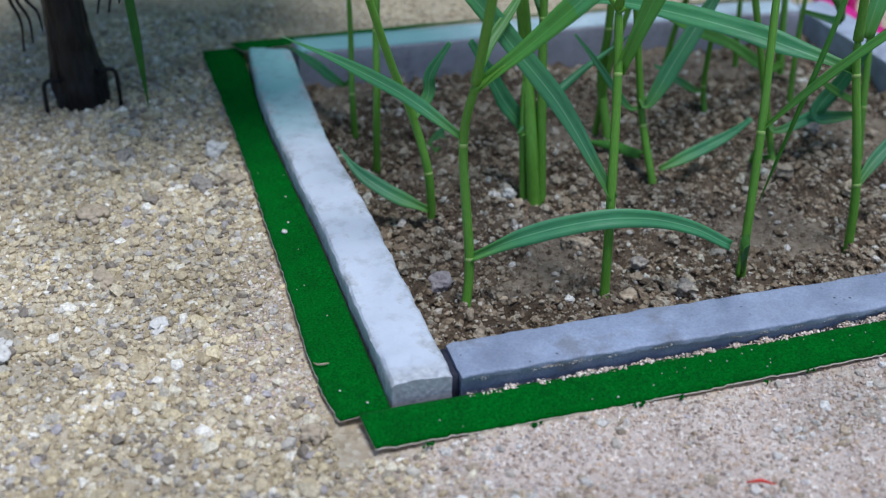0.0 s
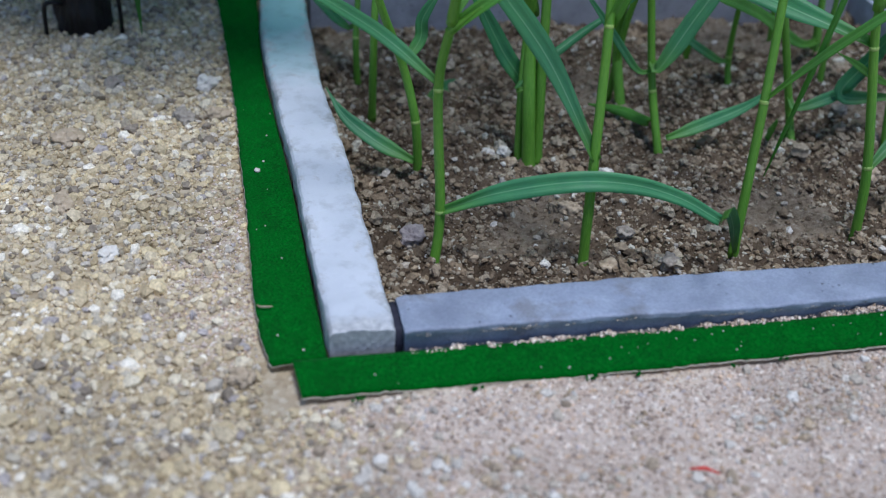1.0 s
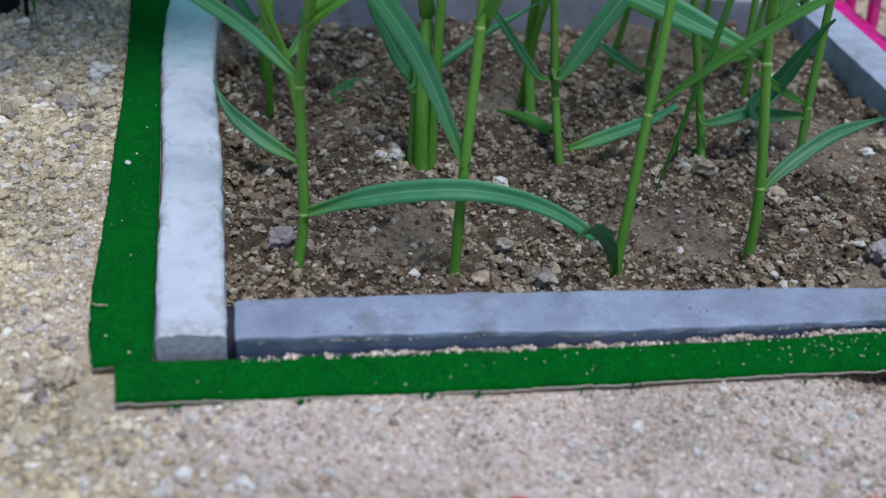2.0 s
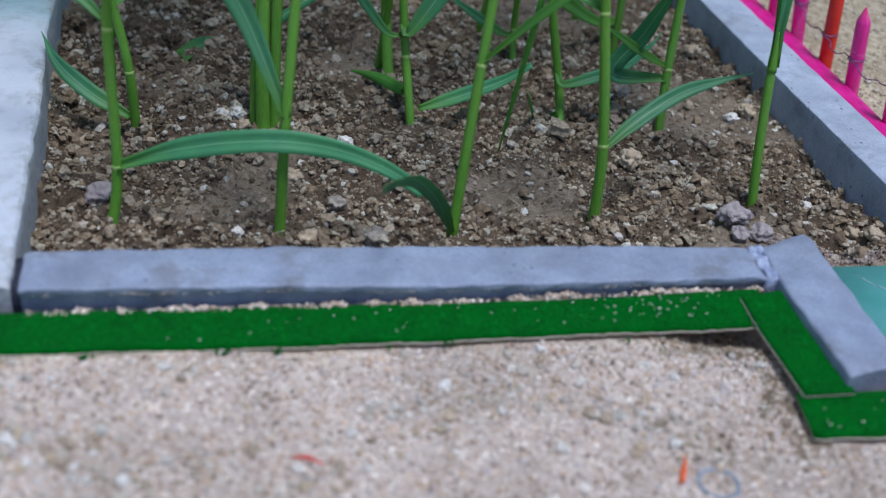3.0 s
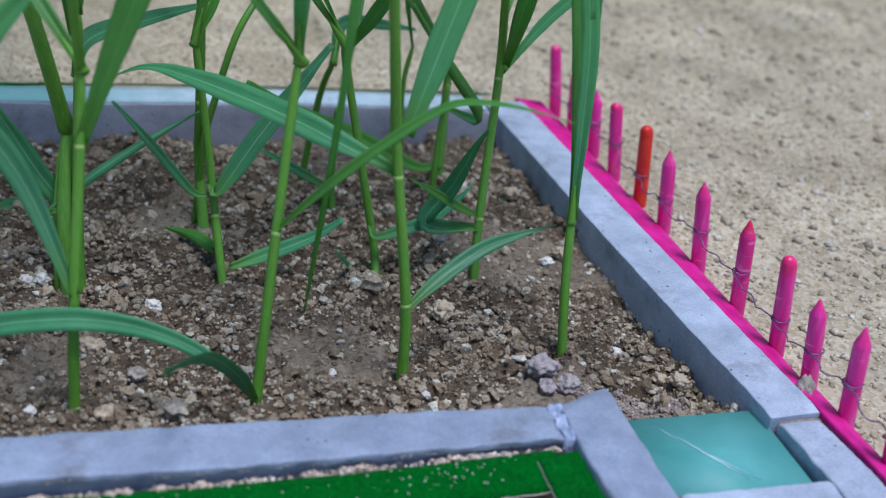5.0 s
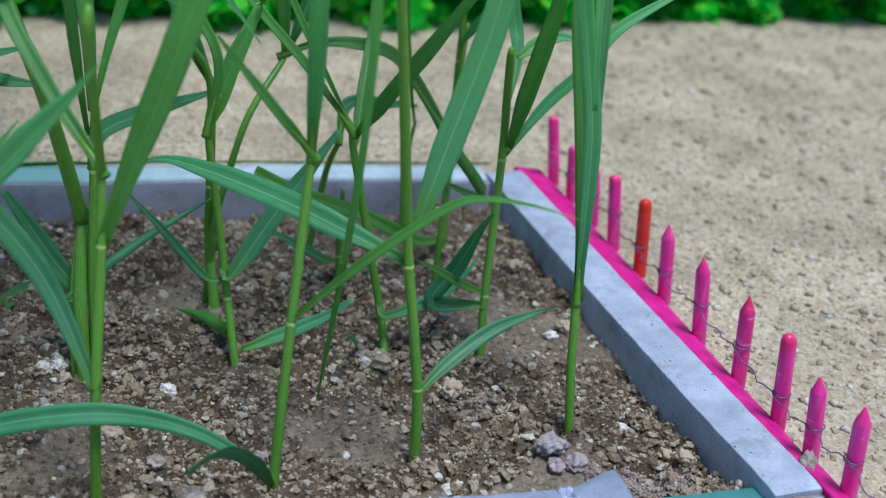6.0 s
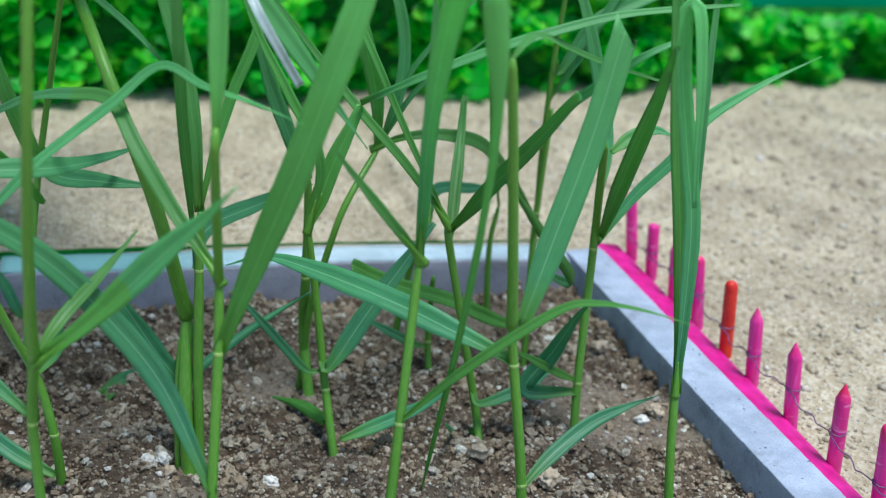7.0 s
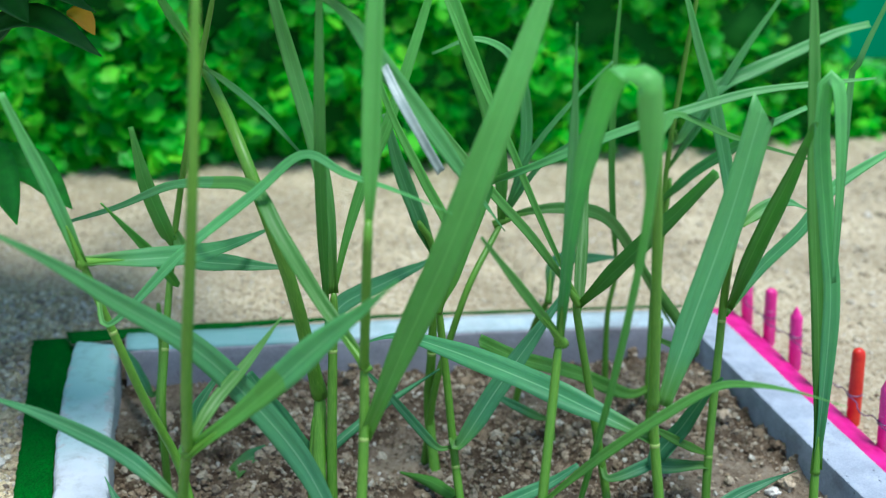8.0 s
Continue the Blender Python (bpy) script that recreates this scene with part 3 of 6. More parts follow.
def make_grit():
    rng = np.random.default_rng(5)
    left = lambda x, y: outside_bed(x, y) and rng.random() > 0.9 * pink_zone(x, y)
    p, s = scatter(rng, 44000, -0.22, 0.0, -0.11, 0.40, 0.00055, 0.0022, left, ground_height)
    coarse = lambda x, y: left(x, y) and rng.random() < 0.25 + blend(noise.noise(Vector((x * 24, y * 24, 13.0))), -0.1, 0.4)
    p2, s2 = scatter(rng, 2600, -0.22, -0.03, -0.10, 0.34, 0.0018, 0.0036, coarse, ground_height)
    p, s = p + p2, s + s2
    tagged(grains("gravel", p, s, mat_gravel, 11, lump=0.30, flat=0.85, smooth=False), "loose yellow-grey gravel lying around the small bed", "gravel", kind="stuff")
    fine = lambda x, y: outside_bed(x, y) and rng.random() < pink_zone(x, y) + 0.06
    p, s = scatter(rng, 40000, -0.09, 0.36, -0.13, -0.018, 0.0004, 0.0013, fine, ground_height)
    p2, s2 = scatter(rng, 7000, -0.085, -0.045, -0.02, 0.14, 0.0004, 0.0011, fine, ground_height)
    tagged(grains("fine_sand", p + p2, s + s2, mat_fine, 12, True, lump=0.4, smooth=False), "pale pinkish fine sand in front of the kerbs", "sand", kind="stuff")
    patch = lambda x, y: outside_bed(x, y) and rng.random() < 0.05 + blend(noise.noise(Vector((x * 22 + 1.3, y * 30, 4.0))), 0.05, 0.45) + 0.7 * blend(x, 0.05, -0.02) * blend(y, -0.03, -0.06)
    p, s = scatter(rng, 5200, -0.12, 0.36, -0.13, -0.022, 0.0008, 0.0026, patch, ground_height)
    tagged(grains("front_gravel", p, s, mat_grit, 13, lump=0.32, smooth=False), "patches of coarser grains among the pale sand", "gravel", kind="stuff")
    dirt = lambda x, y: outside_bed(x, y) and rng.random() < blend(noise.noise(Vector((x * 26, y * 34, 9.0))), 0.22, 0.5) + 0.8 * blend(x, 0.19, 0.215) * blend(y, -0.055, -0.03)
    p, s = scatter(rng, 5200, -0.05, 0.25, -0.13, -0.020, 0.0004, 0.0015, dirt, ground_height)
    p2, s2 = scatter(rng, 2600, 0.196, 0.234, -0.078, -0.012, 0.0003, 0.0014, lambda x, y: x > 0.222 - 0.3 * (y + 0.078) * noise.noise(Vector((x * 60, y * 60, 1.0))) or y > -0.03, ground_height)
    p, s = p + p2, s + s2
    tagged(grains("dirt_crumbs", p, s, mat_clod, 16, True, lump=0.4, smooth=False), "brown soil crumbs spilled over the pale sand", "soil", kind="stuff")
    sunk = lambda x, y: ground_height(x, y) - 0.0002
    p, s = scatter(rng, 42000, 0.33, 0.85, -0.05, 0.62, 0.0005, 0.0015, outside_bed, sunk)
    p2, s2 = scatter(rng, 3600, 0.36, 0.85, -0.03, 0.60, 0.0014, 0.0036, outside_bed, sunk)
    p, s = p + p2, s + s2
    tagged(grains("far_gravel", p, s, mat_far_gravel, 14, True, flat=0.6), "sandy gravel between the pink fence and the hedge", "gravel", kind="stuff")
    p, s = scatter(rng, 30000, -0.22, 0.36, 0.325, 0.64, 0.0006, 0.0017, outside_bed, sunk)
    tagged(grains("back_gravel", p, s, mat_far_gravel, 15, True, flat=0.6), "sandy gravel behind the bed up to the hedge", "gravel", kind="stuff")


make_grit()


def make_crumbs():
    rng = np.random.default_rng(21)
    packed = lambda x, y: blend(noise.noise(Vector((x * 17 + 3, y * 17, 6.0))), 0.08, 0.34)
    heap = lambda x, y: blend(noise.noise(Vector((x * 31, y * 31 + 4, 11.0))), -0.15, 0.45)
    loose = lambda x, y: rng.random() > 0.88 * packed(x, y)
    p, s = scatter(rng, 40000, -0.006, 0.326, 0.008, 0.300, 0.0004, 0.0017, loose, soil_height)
    tagged(grains("soil_crumbs", p, s, mat_clod, 22, lump=0.42, flat=0.85, smooth=False), "loose crumbs of dry brown soil lying in the bed", "soil", kind="stuff")
    lumpy = lambda x, y: rng.random() < (1 - 0.9 * packed(x, y)) * (0.10 + 0.9 * heap(x, y))
    p, s = scatter(rng, 6500, -0.004, 0.324, 0.010, 0.298, 0.0012, 0.0031, lumpy, soil_height)
    tagged(grains("soil_clods", p, s, mat_clod, 24, lump=0.44, flat=0.8, smooth=False, round_form=True), "rounded clods of dry grey-brown soil heaped in the bed", "soil", kind="stuff")
    p, s = scatter(rng, 1500, 0.0, 0.322, 0.012, 0.297, 0.0006, 0.0023, lambda x, y: rng.random() < 0.35 + 0.65 * heap(x, y), soil_height)
    tagged(grains("soil_grit", p, s, mat_grit, 23, lump=0.35, smooth=False), "small pale stones mixed into the brown soil", "grit", kind="stuff")


make_crumbs()


def make_sand_patch():
    rng = np.random.default_rng(27)
    keep = lambda x, y: noise.noise(Vector((x * 90, y * 90, 2.0))) > -0.25 and y < 0.056 - 0.5 * (x - 0.266)
    p, s = scatter(rng, 6000, 0.266, 0.306, 0.024, 0.050, 0.0003, 0.0008, keep, lambda x, y: soil_height(x, y) + 0.0012)
    tagged(grains("sand_patch", p, s, mat_patch, 28, True), "pinkish sand spilled on the soil behind the teal plate", "sand", kind="stuff")


make_sand_patch()


# ---- kerbs ----
def kerb(name, label, left, right, z0, z1, material, bevel=0.0016, rough=0.0005, sections=60, seed=0, ends=0.001, undercut=0.0):
    """A cast kerb between two edge lines, with rounded and uneven edges."""
    a, b = spline([(x, y, 0) for x, y in left], sections), spline([(x, y, 0) for x, y in right], sections)
    ring = []
    arc = [(1 - math.cos(t), 1 - math.sin(t)) for t in (0.0, 0.5, 1.05, math.pi / 2)]
    ring.append((0, "e", 0.0, z0))
    if undercut:
        ring[0] = (0, "e", undercut, z0)
        ring += [(0, "e", undercut, 0.0), (0, "e", undercut, z1 - 0.0050), (0, "e", undercut * 0.8, z1 - 0.0034), (0, "e", undercut * 0.1, z1 - 0.0024)]
    else:
        for k in range(4):
            ring.append((0, "e", 0.0, z0 + (z1 - bevel - z0) * (k + 1) / 5))
    for dx, dz in arc:
        ring.append((0, "e", dx * bevel, z1 - dz * bevel))
    for k in range(1, 8):
        ring.append((k / 8, "m", 0, z1))
    for dx, dz in reversed(arc):
        ring.append((1, "e", -dx * bevel, z1 - dz * bevel))
    for k in reversed(range(4)):
        ring.append((1, "e", 0.0, z0 + (z1 - bevel - z0) * (k + 1) / 5))
    ring.append((1, "e", 0.0, z0))
    n = len(ring)
    verts, faces = [], []
    for i in range(sections):
        p, q = a[i], b[i]
        d = (q - p).normalized()
        along = (a[min(i + 1, sections - 1)] - a[max(i - 1, 0)]).normalized()
        edge = min(i, sections - 1 - i)
        drop = ends * (1 - edge / 2) if edge < 2 else 0.0
        for f, kind, dx, z in ring:
            c = p.lerp(q, f) + d * dx
            c.z = z - drop * blend(z, z1 - 0.004, z1)
            s = Vector((c.x * 120 + seed, c.y * 120, c.z * 120))
            s2 = s * 3.1
            c += Vector((noise.noise(s), noise.noise(s + Vector((9, 0, 0))), 0.8 * noise.noise(s + Vector((0, 9, 0))))) * rough
            c += Vector((noise.noise(s2), noise.noise(s2 + Vector((9, 0, 0))), noise.noise(s2 + Vector((0, 9, 0))))) * rough * 0.45
            verts.append(c)
    for i in range(sections - 1):
        for k in range(n):
            faces.append((i * n + k, i * n + (k + 1) % n, (i + 1) * n + (k + 1) % n, (i + 1) * n + k))
    faces.append(tuple(reversed(range(n))))
    faces.append(tuple((sections - 1) * n + k for k in range(n)))
    ob = mesh_object(name, verts, faces, material)
    ob.data.set_sharp_from_angle(angle=radians(24))
    return tagged(ob, label, "kerb", "kerbs round the bed")


kerb("kerb", "white-painted concrete kerb with worn grey patches, beside green felt", [(-0.0235, 0.0022), (-0.0245, 0.057), (-0.0258, 0.123), (-0.0287, 0.189), (-0.0295, 0.250), (-0.0262, 0.312)],
     [(-0.0006, 0.0030), (-0.0016, 0.054), (-0.0025, 0.117), (-0.0055, 0.183), (-0.0052, 0.244), (-0.0036, 0.305)], -0.022, 0.0125, mat_white, 0.0024, 0.00075, 120, 1)
kerb("kerb", "dark blue-grey concrete kerb along the front of the soil", [(0.0022, -0.0005), (0.07, -0.0012), (0.14, -0.0032), (0.2415, -0.0022)],
     [(0.0020, 0.0198), (0.07, 0.0205), (0.146, 0.0192), (0.2425, 0.0162)], -0.022, 0.0125, mat_front, 0.0009, 0.00055, 150, 2, undercut=0.0020)
kerb("kerb", "dark blue-grey concrete kerb set crosswise beside the teal plate", [(0.2468, -0.0545), (0.2450, -0.02), (0.2452, 0.0155)],
     [(0.2682, -0.0495), (0.2672, -0.02), (0.2668, 0.0240)], -0.022, 0.0130, mat_front, 0.0014, 0.0005, 40, 3)
kerb("kerb", "short blue-grey concrete kerb in front of the teal plate", [(0.2692, -0.0505), (0.292, -0.0500), (0.3240, -0.0495)],
     [(0.2702, -0.0338), (0.292, -0.0340), (0.3252, -0.0340)], -0.022, 0.0110, mat_grey, 0.0009, 0.0005, 60, 4)
kerb("kerb", "long blue-grey concrete kerb with small pits along the pink fence", [(0.3226, 0.0030), (0.3176, 0.06), (0.3149, 0.099), (0.3107, 0.159), (0.3030, 0.296)],
     [(0.3432, 0.0040), (0.3390, 0.06), (0.3364, 0.099), (0.3324, 0.159), (0.3250, 0.298)], -0.022, 0.0100, mat_grey, 0.0006, 0.00025, 110, 5)
kerb("kerb", "blue-grey concrete kerb end piece beyond a cracked joint", [(0.3290, -0.0850), (0.3275, -0.045), (0.3252, 0.0012)],
     [(0.3475, -0.0850), (0.3455, -0.045), (0.3415, 0.0016)], -0.022, 0.0085, mat_grey, 0.0009, 0.00045, 70, 6)
back_kerb = kerb("kerb", "pale lilac concrete kerb at the back with pale blue painted top", [(-0.001, 0.2965), (0.085, 0.2912), (0.19, 0.2885), (0.3000, 0.2785)],
                 [(-0.001, 0.3160), (0.085, 0.3125), (0.19, 0.3085), (0.3015, 0.2990)], -0.022, 0.0115, mat_back, 0.0007, 0.0003, 70, 7)


def back_kerb_top():
    a = spline([(0.0, 0.2972, 0), (0.085, 0.2920, 0), (0.19, 0.2893, 0), (0.299, 0.2795, 0)], 60)
    b = spline([(0.0, 0.3154, 0), (0.085, 0.3119, 0), (0.19, 0.3079, 0), (0.3005, 0.2982, 0)], 60)
    verts, faces = [], []
    for p, q in zip(a, b):
        for f, z in ((0, 0.0112), (0, 0.0124), (0.33, 0.0126), (0.66, 0.0126), (1, 0.0124), (1, 0.0112)):
            c = p.lerp(q, f)
            verts.append((c.x, c.y, z + 0.0003 * noise.noise(Vector((c.x * 90, c.y * 90, f)))))
    for i in range(59):
        for k in range(6):
            faces.append((i * 6 + k, i * 6 + (k + 1) % 6, (i + 1) * 6 + (k + 1) % 6, (i + 1) * 6 + k))
    faces.append((5, 4, 3, 2, 1, 0))
    faces.append(tuple(59 * 6 + k for k in range(6)))
    mesh_object("painted_top", verts, faces, mat_lid, back_kerb, True, "thin pale blue coat on the kerb top")


back_kerb_top()


def mortar(x0, x1, y0, y1, z0, z1, seed):
    bm = bmesh.new()
    bmesh.ops.create_cube(bm, size=1.0)
    bmesh.ops.subdivide_edges(bm, edges=bm.edges[:], cuts=3, use_grid_fill=True)
    for v in bm.verts:
        v.co = Vector((x0 + (v.co.x + 0.5) * (x1 - x0), y0 + (v.co.y + 0.5) * (y1 - y0), z0 + (v.co.z + 0.5) * (z1 - z0)))
        v.co += Vector((noise.noise(v.co * 300 + Vector((seed, 0, 0))), noise.noise(v.co * 300), noise.noise(v.co * 300 + Vector((0, seed, 3))))) * 0.0006
    return bm


tagged(part("mortar_joint", mortar(-0.0010, 0.0026, 0.0032, 0.0200, -0.02, 0.0100, 2), mat_gap, None), "dark blue gap filler between white and grey kerb", "mortar")

for k, (x0, x1, y1) in enumerate(((0.2664, 0.2686, -0.0350), (0.2693, 0.2722, -0.0400))):
    tagged(part("mortar_joint", mortar(x0, x1, -0.0532, y1, -0.02, 0.0121 - 0.0012 * k, 11 + k), mat_crumble, None), "crumbly grey-brown mortar beside a crack between two kerbs", "mortar")
tagged(part("mortar_joint", mortar(0.3262, 0.3425, 0.0010, 0.0036, -0.02, 0.0072, 17), mat_crumble, None), "rough grey mortar sunk in the cracked kerb joint", "mortar")


def glue_blob():
    bm = mortar(0.2415, 0.2468, -0.0030, 0.0165, 0.0005, 0.0126, 6)
    bmesh.ops.subdivide_edges(bm, edges=bm.edges[:], cuts=1, use_grid_fill=True)
    for v in bm.verts:
        v.co.z += 0.0017 * noise.noise(v.co * 380)
        v.co.x += 0.0018 * noise.noise(v.co * 380 + Vector((4, 0, 0)))
    ob = part("glue_joint", bm, mat_glue, None)
    tagged(ob, "shiny dried clear glue squeezed between two dark kerbs", "glue")


glue_blob()


# ---- felt strips ----
def felt(label, outer, inner, sections, seed, ragged=0.0007):
    """A felt strip on cream paper between two edge lines (x, y, z)."""
    a, b = spline(outer, sections), spline(inner, sections)
    rng = np.random.default_rng(seed)
    jag = [rng.normal(0, 1) for _ in range(sections)]

    def sheet(top, thick, grow):
        verts, faces = [], []
        for i in range(sections):
            p, q = a[i].copy(), b[i].copy()
            d = (q - p).normalized()
            wob = ragged * (0.6 * noise.noise(Vector((i * 0.35, seed, 0))) + 0.25 * jag[i] + 0.8 * noise.noise(Vector((i * 0.07, seed + 5, 0))))
            p = p + d * (wob - grow)
            q = q + d * grow * 0.3
            for f in (0, 0.12, 0.3, 0.5, 0.7, 0.88, 1):
                c = p.lerp(q, f)
                verts.append(Vector((c.x, c.y, c.z + top + 0.0004 * noise.noise(Vector((c.x * 60, c.y * 60, seed))))))
            for f in (1, 0.5, 0):
                c = p.lerp(q, f)
                verts.append(Vector((c.x, c.y, c.z + top - thick + 0.0004 * noise.noise(Vector((c.x * 60, c.y * 60, seed))))))
        k = 10
        for i in range(sections - 1):
            for j in range(k):
                faces.append((i * k + j, i * k + (j + 1) % k, (i + 1) * k + (j + 1) % k, (i + 1) * k + j))
        faces.append(tuple(reversed(range(k))))
        faces.append(tuple((sections - 1) * k + j for j in range(k)))
        return verts, faces

    mid = a[0]
    strip = tagged(base_at("felt_strip", mid.x, mid.y, mid.z), label, "felt strip", "felt strips round the kerbs")
    v, f = sheet(0.0012, 0.0009, 0.0)
    mesh_object("felt_layer", v, f, mat_felt, strip, True)
    v, f = sheet(0.00028, 0.00028, 0.00018)
    mesh_object("paper_backing", v, f, mat_paper, strip, True, "thin cream paper backing")
    return strip


felt("bright green felt strip lying along the white kerb", [(-0.0430, -0.0010, 0.0020), (-0.0462, 0.0300, 0.0025), (-0.0457, 0.0965, 0.0028), (-0.0458, 0.17, 0.0028), (-0.0468, 0.239, 0.0028), (-0.0500, 0.332, 0.0028)],
     [(-0.0242, 0.0005, 0.0022), (-0.0252, 0.042, 0.0028), (-0.0268, 0.1188, 0.0032), (-0.0296, 0.189, 0.0032), (-0.0306, 0.23, 0.0032), (-0.0275, 0.331, 0.0032)], 120, 3)
felt("bright green felt strip lying along the front kerb with sandy lint", [(-0.0345, -0.0190, 0.0026), (0.013, -0.0199, 0.0026), (0.0766, -0.0208, 0.0030), (0.156, -0.0208, 0.0040), (0.234, -0.0220, 0.0062)],
     [(-0.0360, -0.0010, 0.0034), (0.013, -0.0018, 0.0036), (0.0766, -0.0024, 0.0040), (0.156, -0.0044, 0.0054), (0.238, -0.0040, 0.0076)], 150, 4)
felt("short green felt strip beside the cross kerb", [(0.2300, -0.0090, 0.0082), (0.2303, -0.03, 0.0078), (0.2320, -0.0572, 0.0072)],
     [(0.2458, -0.0065, 0.0088), (0.2458, -0.03, 0.0082), (0.2482, -0.0572, 0.0076)], 50, 5, 0.0003)
felt("green felt strip in front of the short kerb", [(0.2290, -0.0725, 0.0040), (0.256, -0.0735, 0.0042), (0.31, -0.0755, 0.0045), (0.36, -0.0770, 0.0045)],
     [(0.2305, -0.0545, 0.0055), (0.256, -0.0548, 0.0055), (0.31, -0.0545, 0.0055), (0.36, -0.0540, 0.0055)], 90, 6, 0.0004)
felt("narrow green felt strip behind the back kerb", [(-0.0330, 0.3365, 0.0042), (0.085, 0.3300, 0.0060), (0.19, 0.3240, 0.0060), (0.3120, 0.3140, 0.0060)],
     [(-0.0290, 0.3150, 0.0080), (0.085, 0.3140, 0.0120), (0.19, 0.3100, 0.0120), (0.3060, 0.3010, 0.0120)], 90, 7, 0.0005)


def lint():
    rng = np.random.default_rng(31)
    p, s = [], []
    for _ in range(70):
        x = rng.uniform(-0.02, 0.228) if rng.random() < 0.5 else rng.normal(0.195, 0.012)
        y = rng.uniform(-0.018, -0.006)
        p.append((x, y, 0.0043 + 0.004 * blend(x, 0.06, 0.24) * 1.0 + 0.0006))
        s.append(rng.uniform(0.00012, 0.0004))
    for _ in range(26):
        p.append((rng.uniform(0.235, 0.34), rng.uniform(-0.07, -0.057), 0.0066))
        s.append(rng.uniform(0.00012, 0.00042))
    for _ in range(10):
        p.append((rng.uniform(-0.044, -0.03), rng.uniform(0.0, 0.2), 0.0046))
        s.append(rng.uniform(0.0002, 0.0006))
    p.append((-0.0398, 0.1256, 0.0048))
    s.append(0.0012)
    tagged(grains("lint", p, s, mat_pebble_white, 33), "tiny pale specks of sand caught on the green felt", "lint", kind="stuff")
    p, s = [], []
    for _ in range(6500):
        x = rng.uniform(0.004, 0.240)
        heap = blend(noise.noise(Vector((x * 45, 0, 8))) + 0.7 * noise.noise(Vector((x * 170, 0, 3))), -0.40, 0.55)
        if rng.random() < 0.08 + 0.92 * heap:
            p.append((x, -0.0018 - 0.0012 * blend(x, 0.05, 0.15) + rng.uniform(-0.0014, 0.0012), 0.0045 + 0.0035 * blend(x, 0.06, 0.24) + rng.uniform(-0.0006, 0.0002 + 0.0016 * heap ** 2)))
            s.append(0.00014 + 0.00062 * rng.random() ** 3)
    for _ in range(2600):
        x = rng.uniform(0.006, 0.238)
        if rng.random() < blend(noise.noise(Vector((x * 38, 5, 2))) + 0.5 * noise.noise(Vector((x * 160, 1, 7))), -0.15, 0.4):
            p.append((x, -0.0006 - 0.0022 * blend(x, 0.05, 0.14) + 0.0012 * blend(x, 0.16, 0.24) + rng.uniform(-0.0004, 0.0003), 0.0104 + rng.uniform(-0.0008, 0.0005)))
            s.append(rng.uniform(0.00008, 0.00022))
    tuft, hair = [], []
    for x, n in ((-0.016, 9), (0.0215, 14), (0.062, 4), (0.078, 6), (0.112, 3), (0.131, 5), (0.187, 3)):
        for _ in range(n):
            tuft.append((x + rng.normal(0, 0.0011), -0.0212 - abs(rng.normal(0, 0.0009)), 0.0028 + 0.0012 * blend(x, 0.06, 0.2) + rng.uniform(0, 0.0008)))
            hair.append(rng.uniform(0.0003, 0.0009))
    tagged(grains("felt_fray", tuft, hair, mat_felt, 36, lump=0.6), "frayed green felt bits hanging over the strip edge", "felt fray", kind="stuff")
    tagged(grains("sand_line", p, s, mat_heap, 34), "thin line of pale sand heaped against the front kerb", "sand", kind="stuff")


lint()


# ---- teal plate ----
def plate():
    e = tagged(base_at("plate", 0.293, -0.01, 0.002), "scratched teal plastic plate lying flat between three kerbs", "plate")
    bm = bmesh.new()
    bmesh.ops.create_cube(bm, size=1.0)
    bmesh.ops.scale(bm, vec=(0.0540, 0.0490, 0.002), verts=bm.verts)
    bmesh.ops.bevel(bm, geom=bm.edges[:], offset=0.0003, segments=2, affect="EDGES")
    bmesh.ops.translate(bm, vec=(0.2970, -0.0095, 0.0030), verts=bm.verts)
    part("slab", bm, mat_teal, e)
    for x0, y0, x1, y1, w in ((0.286, 0.004, 0.302, -0.022, 0.0004), (0.289, -0.002, 0.306, -0.0235, 0.0002), (0.281, 0.010, 0.287, 0.0, 0.00015)):
        d = Vector((x1 - x0, y1 - y0, 0))
        s = Vector((-d.y, d.x, 0)).normalized() * w
        a, b = Vector((x0, y0, 0.0042)), Vector((x1, y1, 0.0042))
        m = a.lerp(b, 0.45)
        up, dn = Vector((0, 0, 0.0001)), Vector((0, 0, -0.0003))
        top = [a + up, m + s + up, b + up, m - s + up]
        mesh_object("scratch", top + [q + dn for q in top], [(0, 3, 2, 1), (4, 5, 6, 7), (0, 1, 5, 4), (1, 2, 6, 5), (2, 3, 7, 6), (3, 0, 4, 7)], mat_scratch, e, False, "pale scratch")


plate()


# ---- picket fence ----
def fence_x(y):
    return 0.3555 - 0.030 * y


